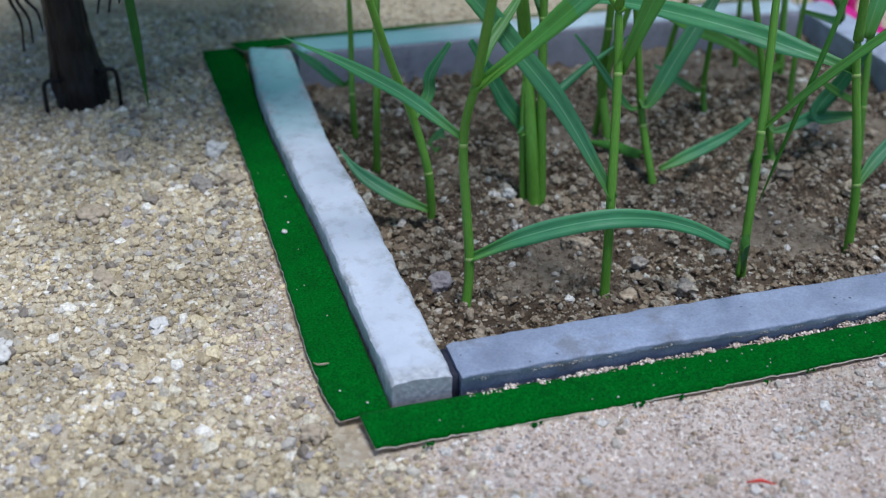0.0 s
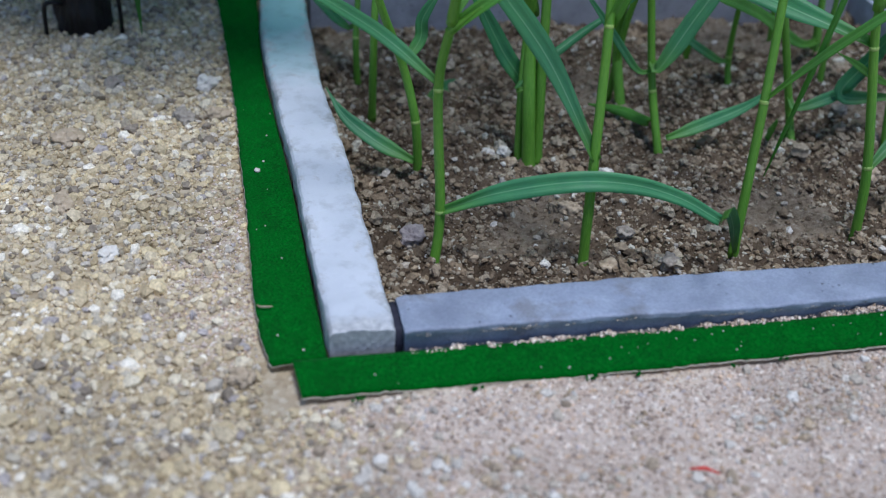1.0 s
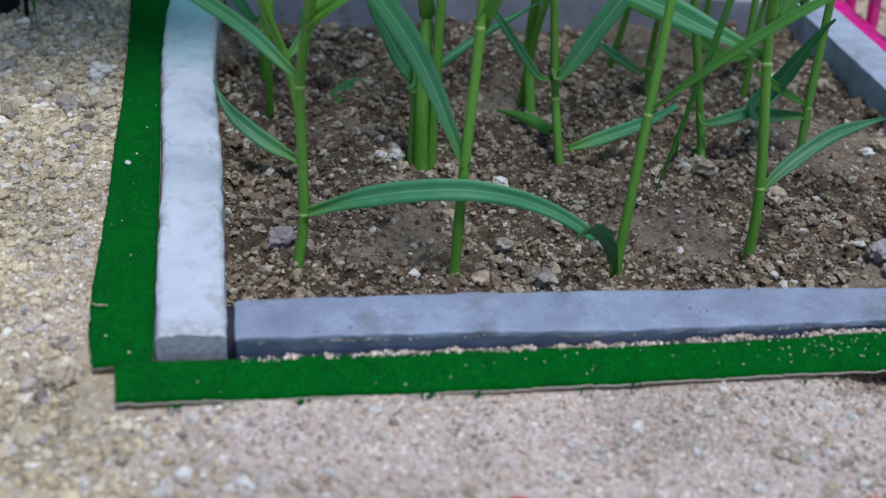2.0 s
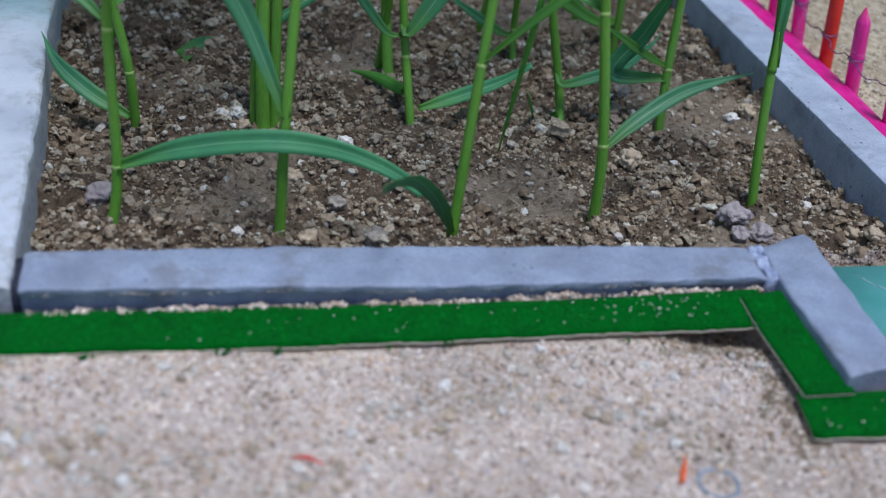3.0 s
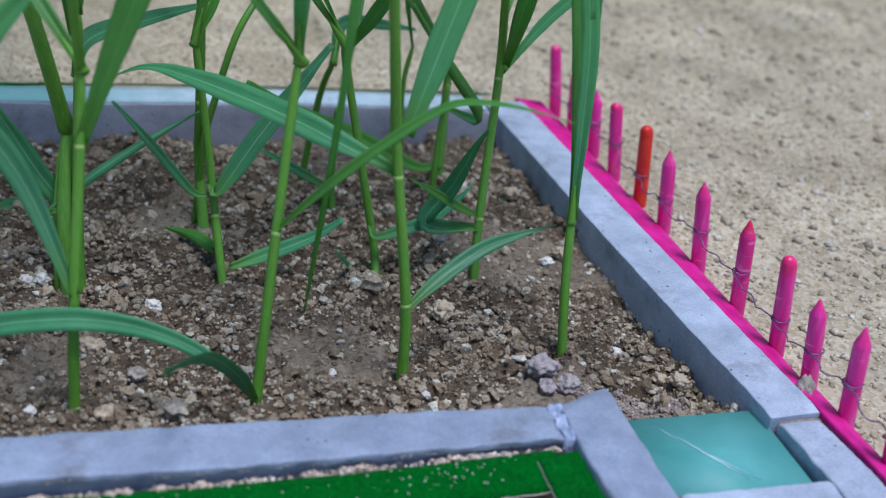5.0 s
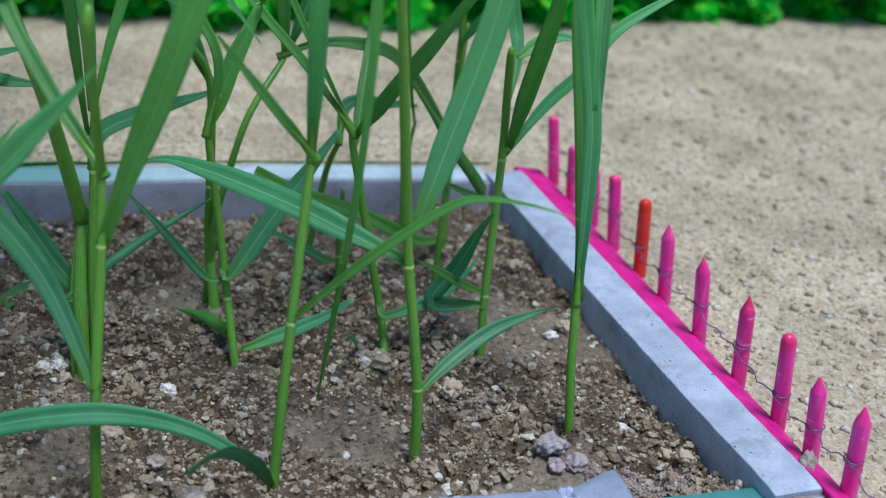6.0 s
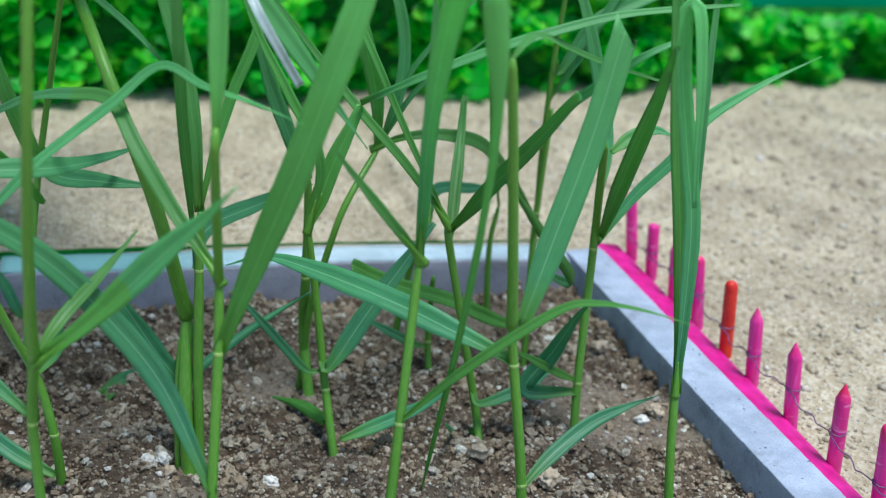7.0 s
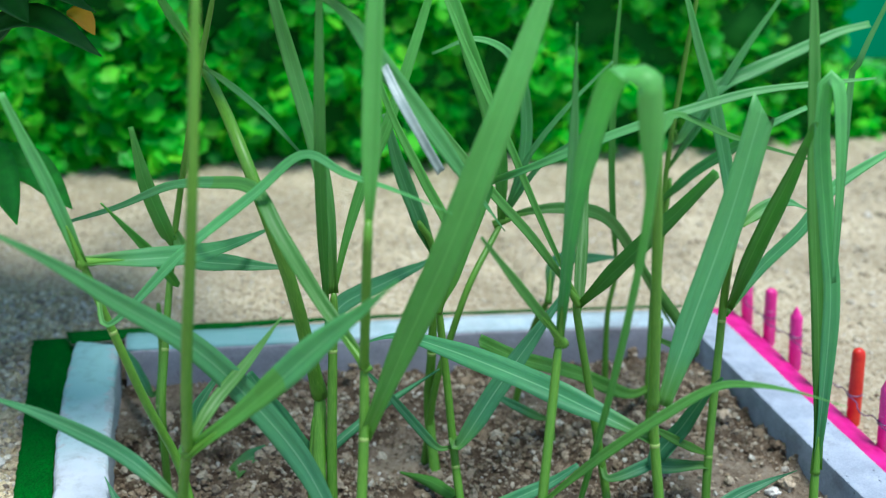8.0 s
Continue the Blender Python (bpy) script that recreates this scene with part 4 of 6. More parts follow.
def picket(parent, y, top, tip, material, lean, seed):
    x = fence_x(y)
    sections = [(-0.012, 1.0), (0.0, 1.0), (top * 0.35, 1.02), (top * 0.65, 0.98), (top * (0.83 if tip else 0.93), 0.97)]
    sections += [(top * 0.845, 0.93), (top * 0.985, 0.16), (top, 0.05)] if tip else [(top * 0.97, 0.82), (top * 0.992, 0.5), (top, 0.15)]
    verts, faces = [], []
    for z, f in sections:
        for k in range(12):
            a = 2 * math.pi * k / 12
            c, s = math.cos(a), math.sin(a)
            sq = 1 / max(abs(c), abs(s)) ** 0.45
            wob = 1 + 0.06 * noise.noise(Vector((c * 2, s * 2, z * 120 + seed)))
            verts.append((x + lean * z + c * 0.0032 * f * sq * wob, y + s * 0.0029 * f * sq * wob, z))
    n = len(sections)
    for i in range(n - 1):
        for k in range(12):
            faces.append((i * 12 + k, i * 12 + (k + 1) % 12, (i + 1) * 12 + (k + 1) % 12, (i + 1) * 12 + k))
    faces.append(tuple(reversed(range(12))))
    faces.append(tuple((n - 1) * 12 + k for k in range(12)))
    return mesh_object("picket", verts, faces, material, parent, True, "red picket" if material is mat_red else "")


def fence():
    e = tagged(base_at("picket_fence", 0.35, 0.14, 0.0), "low magenta picket fence of dyed sticks tied with thin wire", "fence")
    posts = [(-0.024, 0.0455, True), (0.0038, 0.0453, True), (0.0290, 0.0418, True), (0.0535, 0.0460, False), (0.0862, 0.0446, True), (0.1218, 0.0446, True), (0.1577, 0.0430, True),
             (0.1848, 0.0433, False), (0.2155, 0.0422, False), (0.2432, 0.0377, True), (0.2725, 0.0345, False), (0.2985, 0.0420, False)]
    for i, (y, top, tip) in enumerate(posts):
        picket(e, y, top, tip, mat_red if i == 7 else mat_pink, -0.115 + 0.03 * math.sin(i * 2.1), i * 3.3)
    for y0, y1, dz in ((0.018, 0.308, 0.0), (-0.085, 0.022, 0.0018)):
        verts, faces = [], []
        n = 40
        for i in range(n):
            y = y0 + (y1 - y0) * i / (n - 1)
            x0, x1 = 0.3442 - 0.063 * y, 0.3532 - 0.038 * y
            wob = 0.0005 * noise.noise(Vector((y * 30, 2, 0)))
            low, high = 0.0022 + dz + wob, 0.0052 + dz + wob
            tilt = 0.0022
            for x, z in ((x0, low + tilt), (x0, high + tilt - 0.0005), (x0 + 0.0005, high + tilt), (x1 - 0.0005, high), (x1, high - 0.0005), (x1, low)):
                verts.append((x + 0.0004 * noise.noise(Vector((y * 40, z * 80, 0))), y, z))
        for i in range(n - 1):
            for k in range(6):
                faces.append((i * 6 + k, i * 6 + (k + 1) % 6, (i + 1) * 6 + (k + 1) % 6, (i + 1) * 6 + k))
        faces.append((5, 4, 3, 2, 1, 0))
        faces.append(tuple((n - 1) * 6 + k for k in range(6)))
        mesh_object("rail", verts, faces, mat_rail, e, True)
    pts = []
    for i, (y, top, tip) in enumerate(posts[:-1]):
        z = 0.020 + 0.002 * math.sin(i * 1.7)
        x = fence_x(y) - 0.115 * z
        turns = 1
        for k in range(turns * 10 + 1):
            a = math.pi + 2 * math.pi * k / 10
            pts.append(Vector((x + 0.0037 * math.cos(a), y - 0.0034 * math.sin(a), z + 0.0009 * (k / 10 - 1) + 0.0004 * math.sin(k * 1.3))))
        y2 = posts[i + 1][0]
        z2 = 0.020 + 0.002 * math.sin((i + 1) * 1.7)
        for k in range(1, 8):
            f = k / 8
            pts.append(Vector((fence_x(y) * (1 - f) + fence_x(y2) * f - 0.0058 + 0.0012 * math.sin(f * 9 + i), y + 0.004 + (y2 - y - 0.008) * f, z * (1 - f) + z2 * f - 0.0028 * math.sin(math.pi * f) + 0.0006 * math.sin(f * 14 + i * 2))))
    fine = spline(pts, len(pts) * 2)
    v, f, _ = tube(fine, [0.00030] * len(fine), 6)
    mesh_object("wire", v, f, mat_wire, e, True, "thin dark purple wire")


fence()


# ---- grass plants ----
def blade(parent, pts, width, tip=0.04, foot=0.45, twist=0.0, trough=0.19, label="", pale=False, flip=False, slant=0.0, wrap=False, turn=0.0, spread=0.28, widths=()):
    """A long grass leaf through a few control points, channelled along its midrib."""
    if wrap:
        pts = pts[1:]
    n = 10 + 6 * len(pts)
    line = spline(pts, n)
    verts, faces, uvs, index = [], [], [], []
    run = 0.0
    length = sum((b - a).length for a, b in zip(line, line[1:]))
    us = (-1.0, -0.5, 0.0, 0.5, 1.0)
    seed = pts[0][0] * 900 + pts[-1][2] * 700
    for i, c in enumerate(line):
        t = (line[min(i + 1, n - 1)] - line[max(i - 1, 0)]).normalized()
        face = Vector((-0.12, -0.72, 0.68))
        s = t.cross(face)
        if i and s.length < 0.5:
            s = last - t * last.dot(t)
        elif s.length < 0.2:
            s = t.cross(Vector((0.5, 0.2, 0.8)))
        s.normalize()
        if i and s.dot(last) < 0:
            s = -s
        last = s.copy()
        nn = s.cross(t).normalized()
        if i == 0:
            sign = -1.0 if nn.dot(face) < 0 else 1.0
        nn = nn * sign
        a = twist + 0.25 * noise.noise(Vector((seed, i * 0.12, 0)))
        s2 = s * math.cos(a) + nn * math.sin(a)
        n2 = nn * math.cos(a) - s * math.sin(a)
        if i:
            run += (c - line[i - 1]).length
        f = run / length
        if widths:
            k = f * (len(widths) - 1)
            j = min(int(k), len(widths) - 2)
            w = 0.45 * (widths[j] + (widths[j + 1] - widths[j]) * blend(k - j, 0.0, 1.0))
        else:
            w = 0.45 * width * (foot + (1 - foot) * blend(f, 0.0, spread)) * (tip + (1 - tip) * (1 - blend(f, 0.45, 1.04) ** 1.15))
        wave = 0.05 * width * noise.noise(Vector((seed, f * 9, 4)))
        if slant and i == n - 1:
            c = c + t * abs(slant)
        near = 1 - blend(f, 0.0, 0.22)
        fold = trough * (2 + (5.0 if wrap else 3.0) * near)
        if wrap:
            hug = 1 - blend(f, 0.0, 0.10)
            w = w * (1 - hug) + min(w, 0.0021) * hug
            c = c - n2 * (0.0008 * hug)
        for u in us:
            if slant and i == n - 1:
                c = c - t * slant * 0.4
            verts.append(c + s2 * (u * w) + n2 * (abs(u) * w * fold + wave * u))
            uvs.append((0.5 + 0.5 * u, run * 10))
        if slant and i == n - 1:
            c = c + t * slant * 2.0
        for u in us:
            if slant and i == n - 1:
                c = c - t * slant * 0.4
            verts.append(c + s2 * (u * w) + n2 * (abs(u) * w * fold + wave * u - 0.00022 * (1.3 - abs(u))))
            uvs.append((0.5 + 0.5 * u, run * 10))
    for i in range(n - 1):
        o, q = i * 10, (i + 1) * 10
        for k in range(4):
            faces.append((o + k, o + k + 1, q + k + 1, q + k))
            index.append(1 if i < turn * n else 0)
            faces.append((o + 5 + k + 1, o + 5 + k, q + 5 + k, q + 5 + k + 1))
            index.append(0 if i < turn * n else 1)
        faces.append((o, q, q + 5, o + 5))
        faces.append((o + 4, o + 9, q + 9, q + 4))
        index += [1, 1]
    faces.append((0, 5, 6, 7, 8, 9, 4, 3, 2, 1))
    e = (n - 1) * 10
    faces.append((e, e + 1, e + 2, e + 3, e + 4, e + 9, e + 8, e + 7, e + 6, e + 5))
    index += [1, 1]
    if wrap:
        roll = spline([line[0] - (line[1] - line[0]).normalized() * 0.002] + line[:max(3, round(0.018 / length * n))], 12)
        v, f, uv = tube(roll, [0.0020 * (1 - 0.85 * (i / 11) ** 1.3) for i in range(12)], 10)
        mesh_object("sheath", v, f, mat_stem, parent, True, "", uv)
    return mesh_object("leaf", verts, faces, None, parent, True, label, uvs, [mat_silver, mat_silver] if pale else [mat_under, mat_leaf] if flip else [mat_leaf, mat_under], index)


def stalk(parent, pts, thick, joints=(), thin=0.75):
    """A jointed green stalk through pts; joints are the numbers of the points that carry a joint."""
    n = 10 * len(pts)
    line = spline(pts, n)
    r = [0.47 * thick * (1 + (thin - 1) * i / (n - 1)) * (1.12 if i < 2 else 1.0) * (1.0, 0.97, 0.88, 0.6)[max(0, i - n + 4)] for i in range(n)]
    v, f, uv = tube(line, r, 10, 0.92, 0.05)
    ob = mesh_object("stem", v, f, mat_stem, parent, True, "", uv)
    for j in joints:
        c = Vector(pts[j])
        k = min(range(n), key=lambda i: (line[i] - c).length)
        d = (line[min(k + 1, n - 1)] - line[max(k - 1, 0)]).normalized()
        ring = [c + d * o for o in (-0.0008, -0.0004, 0.0, 0.0004, 0.0008)]
        v, f, uv = tube(ring, [r[k] * q for q in (0.98, 1.03, 1.05, 1.03, 0.98)], 12, 0.94)
        mesh_object("joint", v, f, mat_node, ob, True, "pale yellow-green stalk joint")
    return ob


def leaf_cover(parent, x, y, z, turns):
    """Unseen leaves added over the bed to shade its soil, arching out sideways from the end of a plant's highest blade.
    """
    for k, deg in enumerate(turns):
        dx, dy = math.cos(radians(deg)), math.sin(radians(deg))
        reach, rise = 0.125 + 0.012 * (k % 3), 0.030 + 0.006 * (k % 2)
        arc = [(x + dx * reach * f, y + dy * reach * f, max(z, 0.262) + rise * math.sin(2.6 * f)) for f in (0.0, 0.2, 0.45, 0.7, 1.0)]
        blade(parent, [(x, y, z)] + arc[1:], 0.0135, foot=0.3, trough=0.15)


def grass(label, x, y, z=-0.011):
    return tagged(base_at("grass_plant", x, y, z), label, "grass plant", "grass plants in the bed")


p = grass("tall green grass plant with pale joints beside the white kerb", 0.0245, 0.0680)
stalk(p, [(0.0245, 0.0680, -0.0130), (0.0275, 0.0730, 0.0120), (0.0262, 0.0800, 0.0610), (0.0288, 0.0740, 0.0895)], 0.0044, (1, 2, 3,), 0.85)
stalk(p, [(0.0288, 0.0740, 0.0895), (0.0302, 0.0610, 0.1292), (0.0344, 0.0490, 0.1881), (0.0384, 0.0570, 0.2458)], 0.0042, (), 0.80)
blade(p, [(0.0276, 0.0728, 0.0125), (0.0488, 0.0693, 0.0211), (0.0765, 0.0639, 0.0273), (0.0991, 0.0597, 0.0272), (0.1178, 0.0554, 0.0222), (0.1332, 0.0503, 0.0142)], 0.0090, tip=0.55, foot=0.45, twist=-0.25)
blade(p, [(0.0283, 0.0752, 0.0837), (0.0293, 0.0740, 0.0875), (0.0505, 0.0637, 0.1107), (0.0698, 0.0511, 0.1359), (0.0820, 0.0390, 0.1535), (0.0902, 0.0276, 0.1680)], 0.0112, turn=0.42, foot=0.42, spread=0.62, wrap=True)
blade(p, [(0.0276, 0.0800, 0.0618), (0.0068, 0.0914, 0.0783), (-0.0183, 0.0936, 0.0951), (-0.0403, 0.0900, 0.1092)], 0.0062)
blade(p, [(0.0288, 0.0740, 0.0895), (0.0380, 0.0900, 0.0960), (0.0510, 0.1000, 0.1060), (0.0640, 0.1100, 0.1180)], 0.0052, tip=0.15, flip=True)
p = grass("tall green grass plant with a very broad upright blade", 0.0837, 0.0612)
stalk(p, [(0.0837, 0.0612, -0.0130), (0.0850, 0.0660, 0.0300), (0.0890, 0.0790, 0.0840), (0.0900, 0.0860, 0.1085)], 0.0044, (2, 3,), 0.85)
stalk(p, [(0.0900, 0.0860, 0.1085), (0.0870, 0.0620, 0.1617), (0.0874, 0.0625, 0.1729)], 0.0036, (), 0.95)
blade(p, [(0.0871, 0.0621, 0.1640), (0.0893, 0.0690, 0.2053), (0.0915, 0.0752, 0.2416), (0.0934, 0.0807, 0.2711), (0.0957, 0.0836, 0.2858)], 0.0066, tip=0.05, foot=0.35, trough=0.35, flip=True)
leaf_cover(p, 0.0957, 0.0836, 0.2858, (75, 100))
blade(p, [(0.0855, 0.0660, 0.0350), (0.0709, 0.0880, 0.0655), (0.0537, 0.0975, 0.0890), (0.0339, 0.0959, 0.1143), (0.0078, 0.0859, 0.1403), (-0.0136, 0.0758, 0.1622), (-0.0338, 0.0648, 0.1803)], 0.0100)
blade(p, [(0.0898, 0.0843, 0.1028), (0.0905, 0.0862, 0.1084), (0.0772, 0.1047, 0.1260), (0.0652, 0.1203, 0.1449), (0.0575, 0.1373, 0.1563), (0.0438, 0.1532, 0.1537), (0.0272, 0.1746, 0.1452), (0.0058, 0.1983, 0.1285), (-0.0195, 0.2146, 0.1159)], 0.0088, turn=0.5, wrap=True, widths=(0.0040, 0.0058, 0.0064, 0.0060, 0.0056, 0.0048, 0.0040, 0.0028, 0.0010))
blade(p, [(0.0899, 0.0800, 0.0845), (0.1024, 0.0747, 0.1223), (0.1154, 0.0688, 0.1610), (0.1290, 0.0661, 0.2031), (0.1425, 0.0704, 0.2401), (0.1532, 0.0765, 0.2672), (0.1681, 0.0793, 0.2797)], 0.0115, tip=0.05, flip=True)
p = grass("slender leaning grass plant with a long drooping blade", 0.1470, 0.0610)
stalk(p, [(0.1470, 0.0610, -0.0130), (0.1540, 0.0740, 0.0520), (0.1622, 0.0920, 0.1100)], 0.0044, (1, 2,), 0.80)
blade(p, [(0.1470, 0.0612, -0.0105), (0.1382, 0.0479, 0.0114), (0.1275, 0.0330, 0.0290), (0.1197, 0.0213, 0.0370), (0.1111, 0.0052, 0.0442)], 0.0060, tip=0.9, foot=0.5)
blade(p, [(0.1615, 0.0904, 0.1042), (0.1621, 0.0918, 0.1112), (0.1590, 0.0801, 0.1559), (0.1565, 0.0610, 0.1962), (0.1559, 0.0445, 0.2216), (0.1581, 0.0386, 0.2257), (0.1612, 0.0295, 0.2252), (0.1625, 0.0291, 0.2203), (0.1679, 0.0351, 0.1857), (0.1711, 0.0511, 0.1374), (0.1706, 0.0661, 0.0841), (0.1685, 0.0889, 0.0092)], 0.0080, wrap=True, widths=(0.0036, 0.0048, 0.0062, 0.0084, 0.0098, 0.0086, 0.0036, 0.0030, 0.0030, 0.0028, 0.0026, 0.0020, 0.0008))
blade(p, [(0.1614, 0.0902, 0.1043), (0.1622, 0.0920, 0.1100), (0.1648, 0.0981, 0.1423), (0.1651, 0.1011, 0.1826), (0.1631, 0.1003, 0.2242)], 0.0048, tip=0.05, foot=0.6, wrap=True)
blade(p, [(0.1540, 0.0740, 0.0529), (0.1704, 0.0667, 0.0741), (0.1882, 0.0584, 0.0941), (0.2043, 0.0525, 0.1083), (0.2140, 0.0466, 0.1124), (0.2259, 0.0365, 0.1144), (0.2382, 0.0239, 0.1147)], 0.0042, flip=True)
blade(p, [(0.1614, 0.0904, 0.1042), (0.1633, 0.0918, 0.1095), (0.1458, 0.0824, 0.1331), (0.1261, 0.0721, 0.1607)], 0.0045, tip=0.3, flip=True, wrap=True)
p = grass("tall grass plant with a broad blade cut off at its end", 0.2033, 0.0665)
stalk(p, [(0.2033, 0.0665, -0.0130), (0.2028, 0.0700, 0.0220), (0.1975, 0.0780, 0.0710), (0.1957, 0.0790, 0.0865)], 0.0046, (1, 2, 3,), 0.85)
stalk(p, [(0.1957, 0.0790, 0.0865), (0.1885, 0.0720, 0.1423), (0.1814, 0.0660, 0.1926)], 0.0044, (), 0.80)
blade(p, [(0.1996, 0.0800, 0.0863), (0.2126, 0.0898, 0.1173), (0.2263, 0.0988, 0.1525), (0.2366, 0.1048, 0.1923)], 0.0120, tip=0.9, foot=0.5, slant=0.0065)
blade(p, [(0.1972, 0.0800, 0.0715), (0.1781, 0.0963, 0.0771), (0.1597, 0.1130, 0.0812), (0.1333, 0.1400, 0.0832), (0.1155, 0.1584, 0.0815), (0.1007, 0.1706, 0.0726)], 0.0108)
blade(p, [(0.2034, 0.0710, 0.0194), (0.2174, 0.0802, 0.0260), (0.2370, 0.0893, 0.0340), (0.2541, 0.0940, 0.0372), (0.2697, 0.0976, 0.0391)], 0.0068)
blade(p, [(0.1810, 0.0660, 0.1920), (0.1940, 0.0900, 0.1910), (0.2090, 0.1150, 0.1860), (0.2340, 0.1200, 0.1750), (0.2660, 0.1200, 0.1650)], 0.0036, tip=0.3, flip=True)
p = grass("grass plant with two upright folded blades near the bed corner", 0.2713, 0.0738)
stalk(p, [(0.2713, 0.0738, -0.0130), (0.2700, 0.0800, 0.0200), (0.2704, 0.0860, 0.0474)], 0.0042, (2,), 0.90)
blade(p, [(0.2703, 0.0847, 0.0415), (0.2704, 0.0861, 0.0474), (0.2701, 0.0988, 0.0983), (0.2622, 0.1080, 0.1653), (0.2515, 0.1074, 0.2289), (0.2451, 0.1043, 0.2588), (0.2371, 0.1037, 0.2732)], 0.0078, tip=0.05, foot=0.62, flip=True, wrap=True)
leaf_cover(p, 0.2371, 0.1037, 0.2732, (70, 95, 125))
blade(p, [(0.2703, 0.0847, 0.0415), (0.2704, 0.0860, 0.0474), (0.2696, 0.0926, 0.1114), (0.2649, 0.0964, 0.1427), (0.2585, 0.0995, 0.1772), (0.2564, 0.0994, 0.2004), (0.2591, 0.0973, 0.2017), (0.2610, 0.0951, 0.1931), (0.2631, 0.0920, 0.1711), (0.2655, 0.0911, 0.1449), (0.2679, 0.0912, 0.1261)], 0.0074, tip=0.3, foot=0.4, wrap=True)
blade(p, [(0.2702, 0.0845, 0.0416), (0.2705, 0.0862, 0.0473), (0.2787, 0.1190, 0.1855), (0.2808, 0.1199, 0.2026), (0.2883, 0.1205, 0.2235), (0.2986, 0.1215, 0.2518), (0.3118, 0.1176, 0.2656)], 0.0036, tip=0.05, wrap=True)
leaf_cover(p, 0.3118, 0.1176, 0.2656, (100, 120))
p = grass("grass plant with a bent stalk and narrow crossing blades", 0.2087, 0.1370)
stalk(p, [(0.2085, 0.1375, -0.0160), (0.2105, 0.1520, -0.0020), (0.2043, 0.1580, 0.0324), (0.1935, 0.1660, 0.0880)], 0.0042, (3,), 0.85)
blade(p, [(0.1956, 0.1640, 0.0873), (0.2060, 0.1437, 0.1163), (0.2161, 0.1215, 0.1456), (0.2220, 0.1044, 0.1672)], 0.0078, tip=0.55, flip=True)
blade(p, [(0.1946, 0.1651, 0.0822), (0.1940, 0.1641, 0.0888), (0.1736, 0.1643, 0.1176), (0.1556, 0.1715, 0.1381), (0.1412, 0.1816, 0.1558), (0.1285, 0.1892, 0.1717), (0.1165, 0.1930, 0.1867)], 0.0045, tip=0.4, flip=True, wrap=True)
blade(p, [(0.1946, 0.1653, 0.0821), (0.1940, 0.1658, 0.0893), (0.1708, 0.1582, 0.1352), (0.1567, 0.1546, 0.1655), (0.1403, 0.1561, 0.1990), (0.1317, 0.1594, 0.2196), (0.1205, 0.1655, 0.2468), (0.1021, 0.1706, 0.2593)], 0.0034, tip=0.05, flip=True, wrap=True)
leaf_cover(p, 0.1021, 0.1706, 0.2593, (60, 95))
blade(p, [(0.2082, 0.1542, 0.0109), (0.2095, 0.1489, 0.0079), (0.2214, 0.1482, 0.0115), (0.2354, 0.1544, 0.0133), (0.2558, 0.1735, 0.0158), (0.2638, 0.1835, 0.0179)], 0.0062)
blade(p, [(0.2100, 0.1484, -0.0055), (0.2019, 0.1560, -0.0121), (0.1861, 0.1200, 0.0183)], 0.0050, tip=0.4)
blade(p, [(0.1948, 0.1651, 0.0810), (0.1978, 0.1731, 0.0850), (0.2092, 0.2075, 0.1106), (0.2137, 0.2209, 0.1279)], 0.0060, tip=0.5, flip=True)
p = grass("grass plant with short low leaves and a folded upper blade", 0.1450, 0.1430)
stalk(p, [(0.1445, 0.1435, -0.0140), (0.1420, 0.1580, 0.0160), (0.1385, 0.1640, 0.0520), (0.1338, 0.1650, 0.0898)], 0.0042, (1, 3,), 0.80)
blade(p, [(0.1345, 0.1647, 0.0838), (0.1338, 0.1651, 0.0898), (0.1439, 0.1668, 0.1182), (0.1547, 0.1680, 0.1424)], 0.0085, tip=0.5, flip=True, wrap=True)
blade(p, [(0.1547, 0.1680, 0.1424), (0.1670, 0.1350, 0.1630), (0.1890, 0.1250, 0.1760), (0.2110, 0.1200, 0.1850), (0.2390, 0.1200, 0.1920), (0.2620, 0.1150, 0.1960), (0.2830, 0.1100, 0.1990)], 0.0040, widths=(0.0040, 0.0042, 0.0044, 0.0044, 0.0040, 0.0030, 0.0010))
blade(p, [(0.1471, 0.1460, -0.0026), (0.1631, 0.1468, 0.0027), (0.1819, 0.1469, 0.0103), (0.1943, 0.1472, 0.0180)], 0.0068, tip=0.4)
blade(p, [(0.1407, 0.1603, 0.0295), (0.1429, 0.1571, 0.0269), (0.1585, 0.1625, 0.0477), (0.1758, 0.1703, 0.0675), (0.1913, 0.1776, 0.0846)], 0.0095, tip=0.3)
blade(p, [(0.1345, 0.1648, 0.0838), (0.1338, 0.1650, 0.0898), (0.1377, 0.1624, 0.1203), (0.1252, 0.1613, 0.1481), (0.1134, 0.1602, 0.1720), (0.1044, 0.1586, 0.1948)], 0.0046, tip=0.5, flip=True, wrap=True)
blade(p, [(0.1429, 0.1526, 0.0047), (0.1425, 0.1583, 0.0003), (0.1350, 0.1743, -0.0020), (0.1236, 0.1903, -0.0060)], 0.0065, tip=0.2)
blade(p, [(0.1411, 0.1595, 0.0250), (0.1333, 0.1580, 0.0266), (0.1219, 0.1568, 0.0414), (0.1109, 0.1552, 0.0570), (0.1013, 0.1541, 0.0691)], 0.0045, tip=0.3)
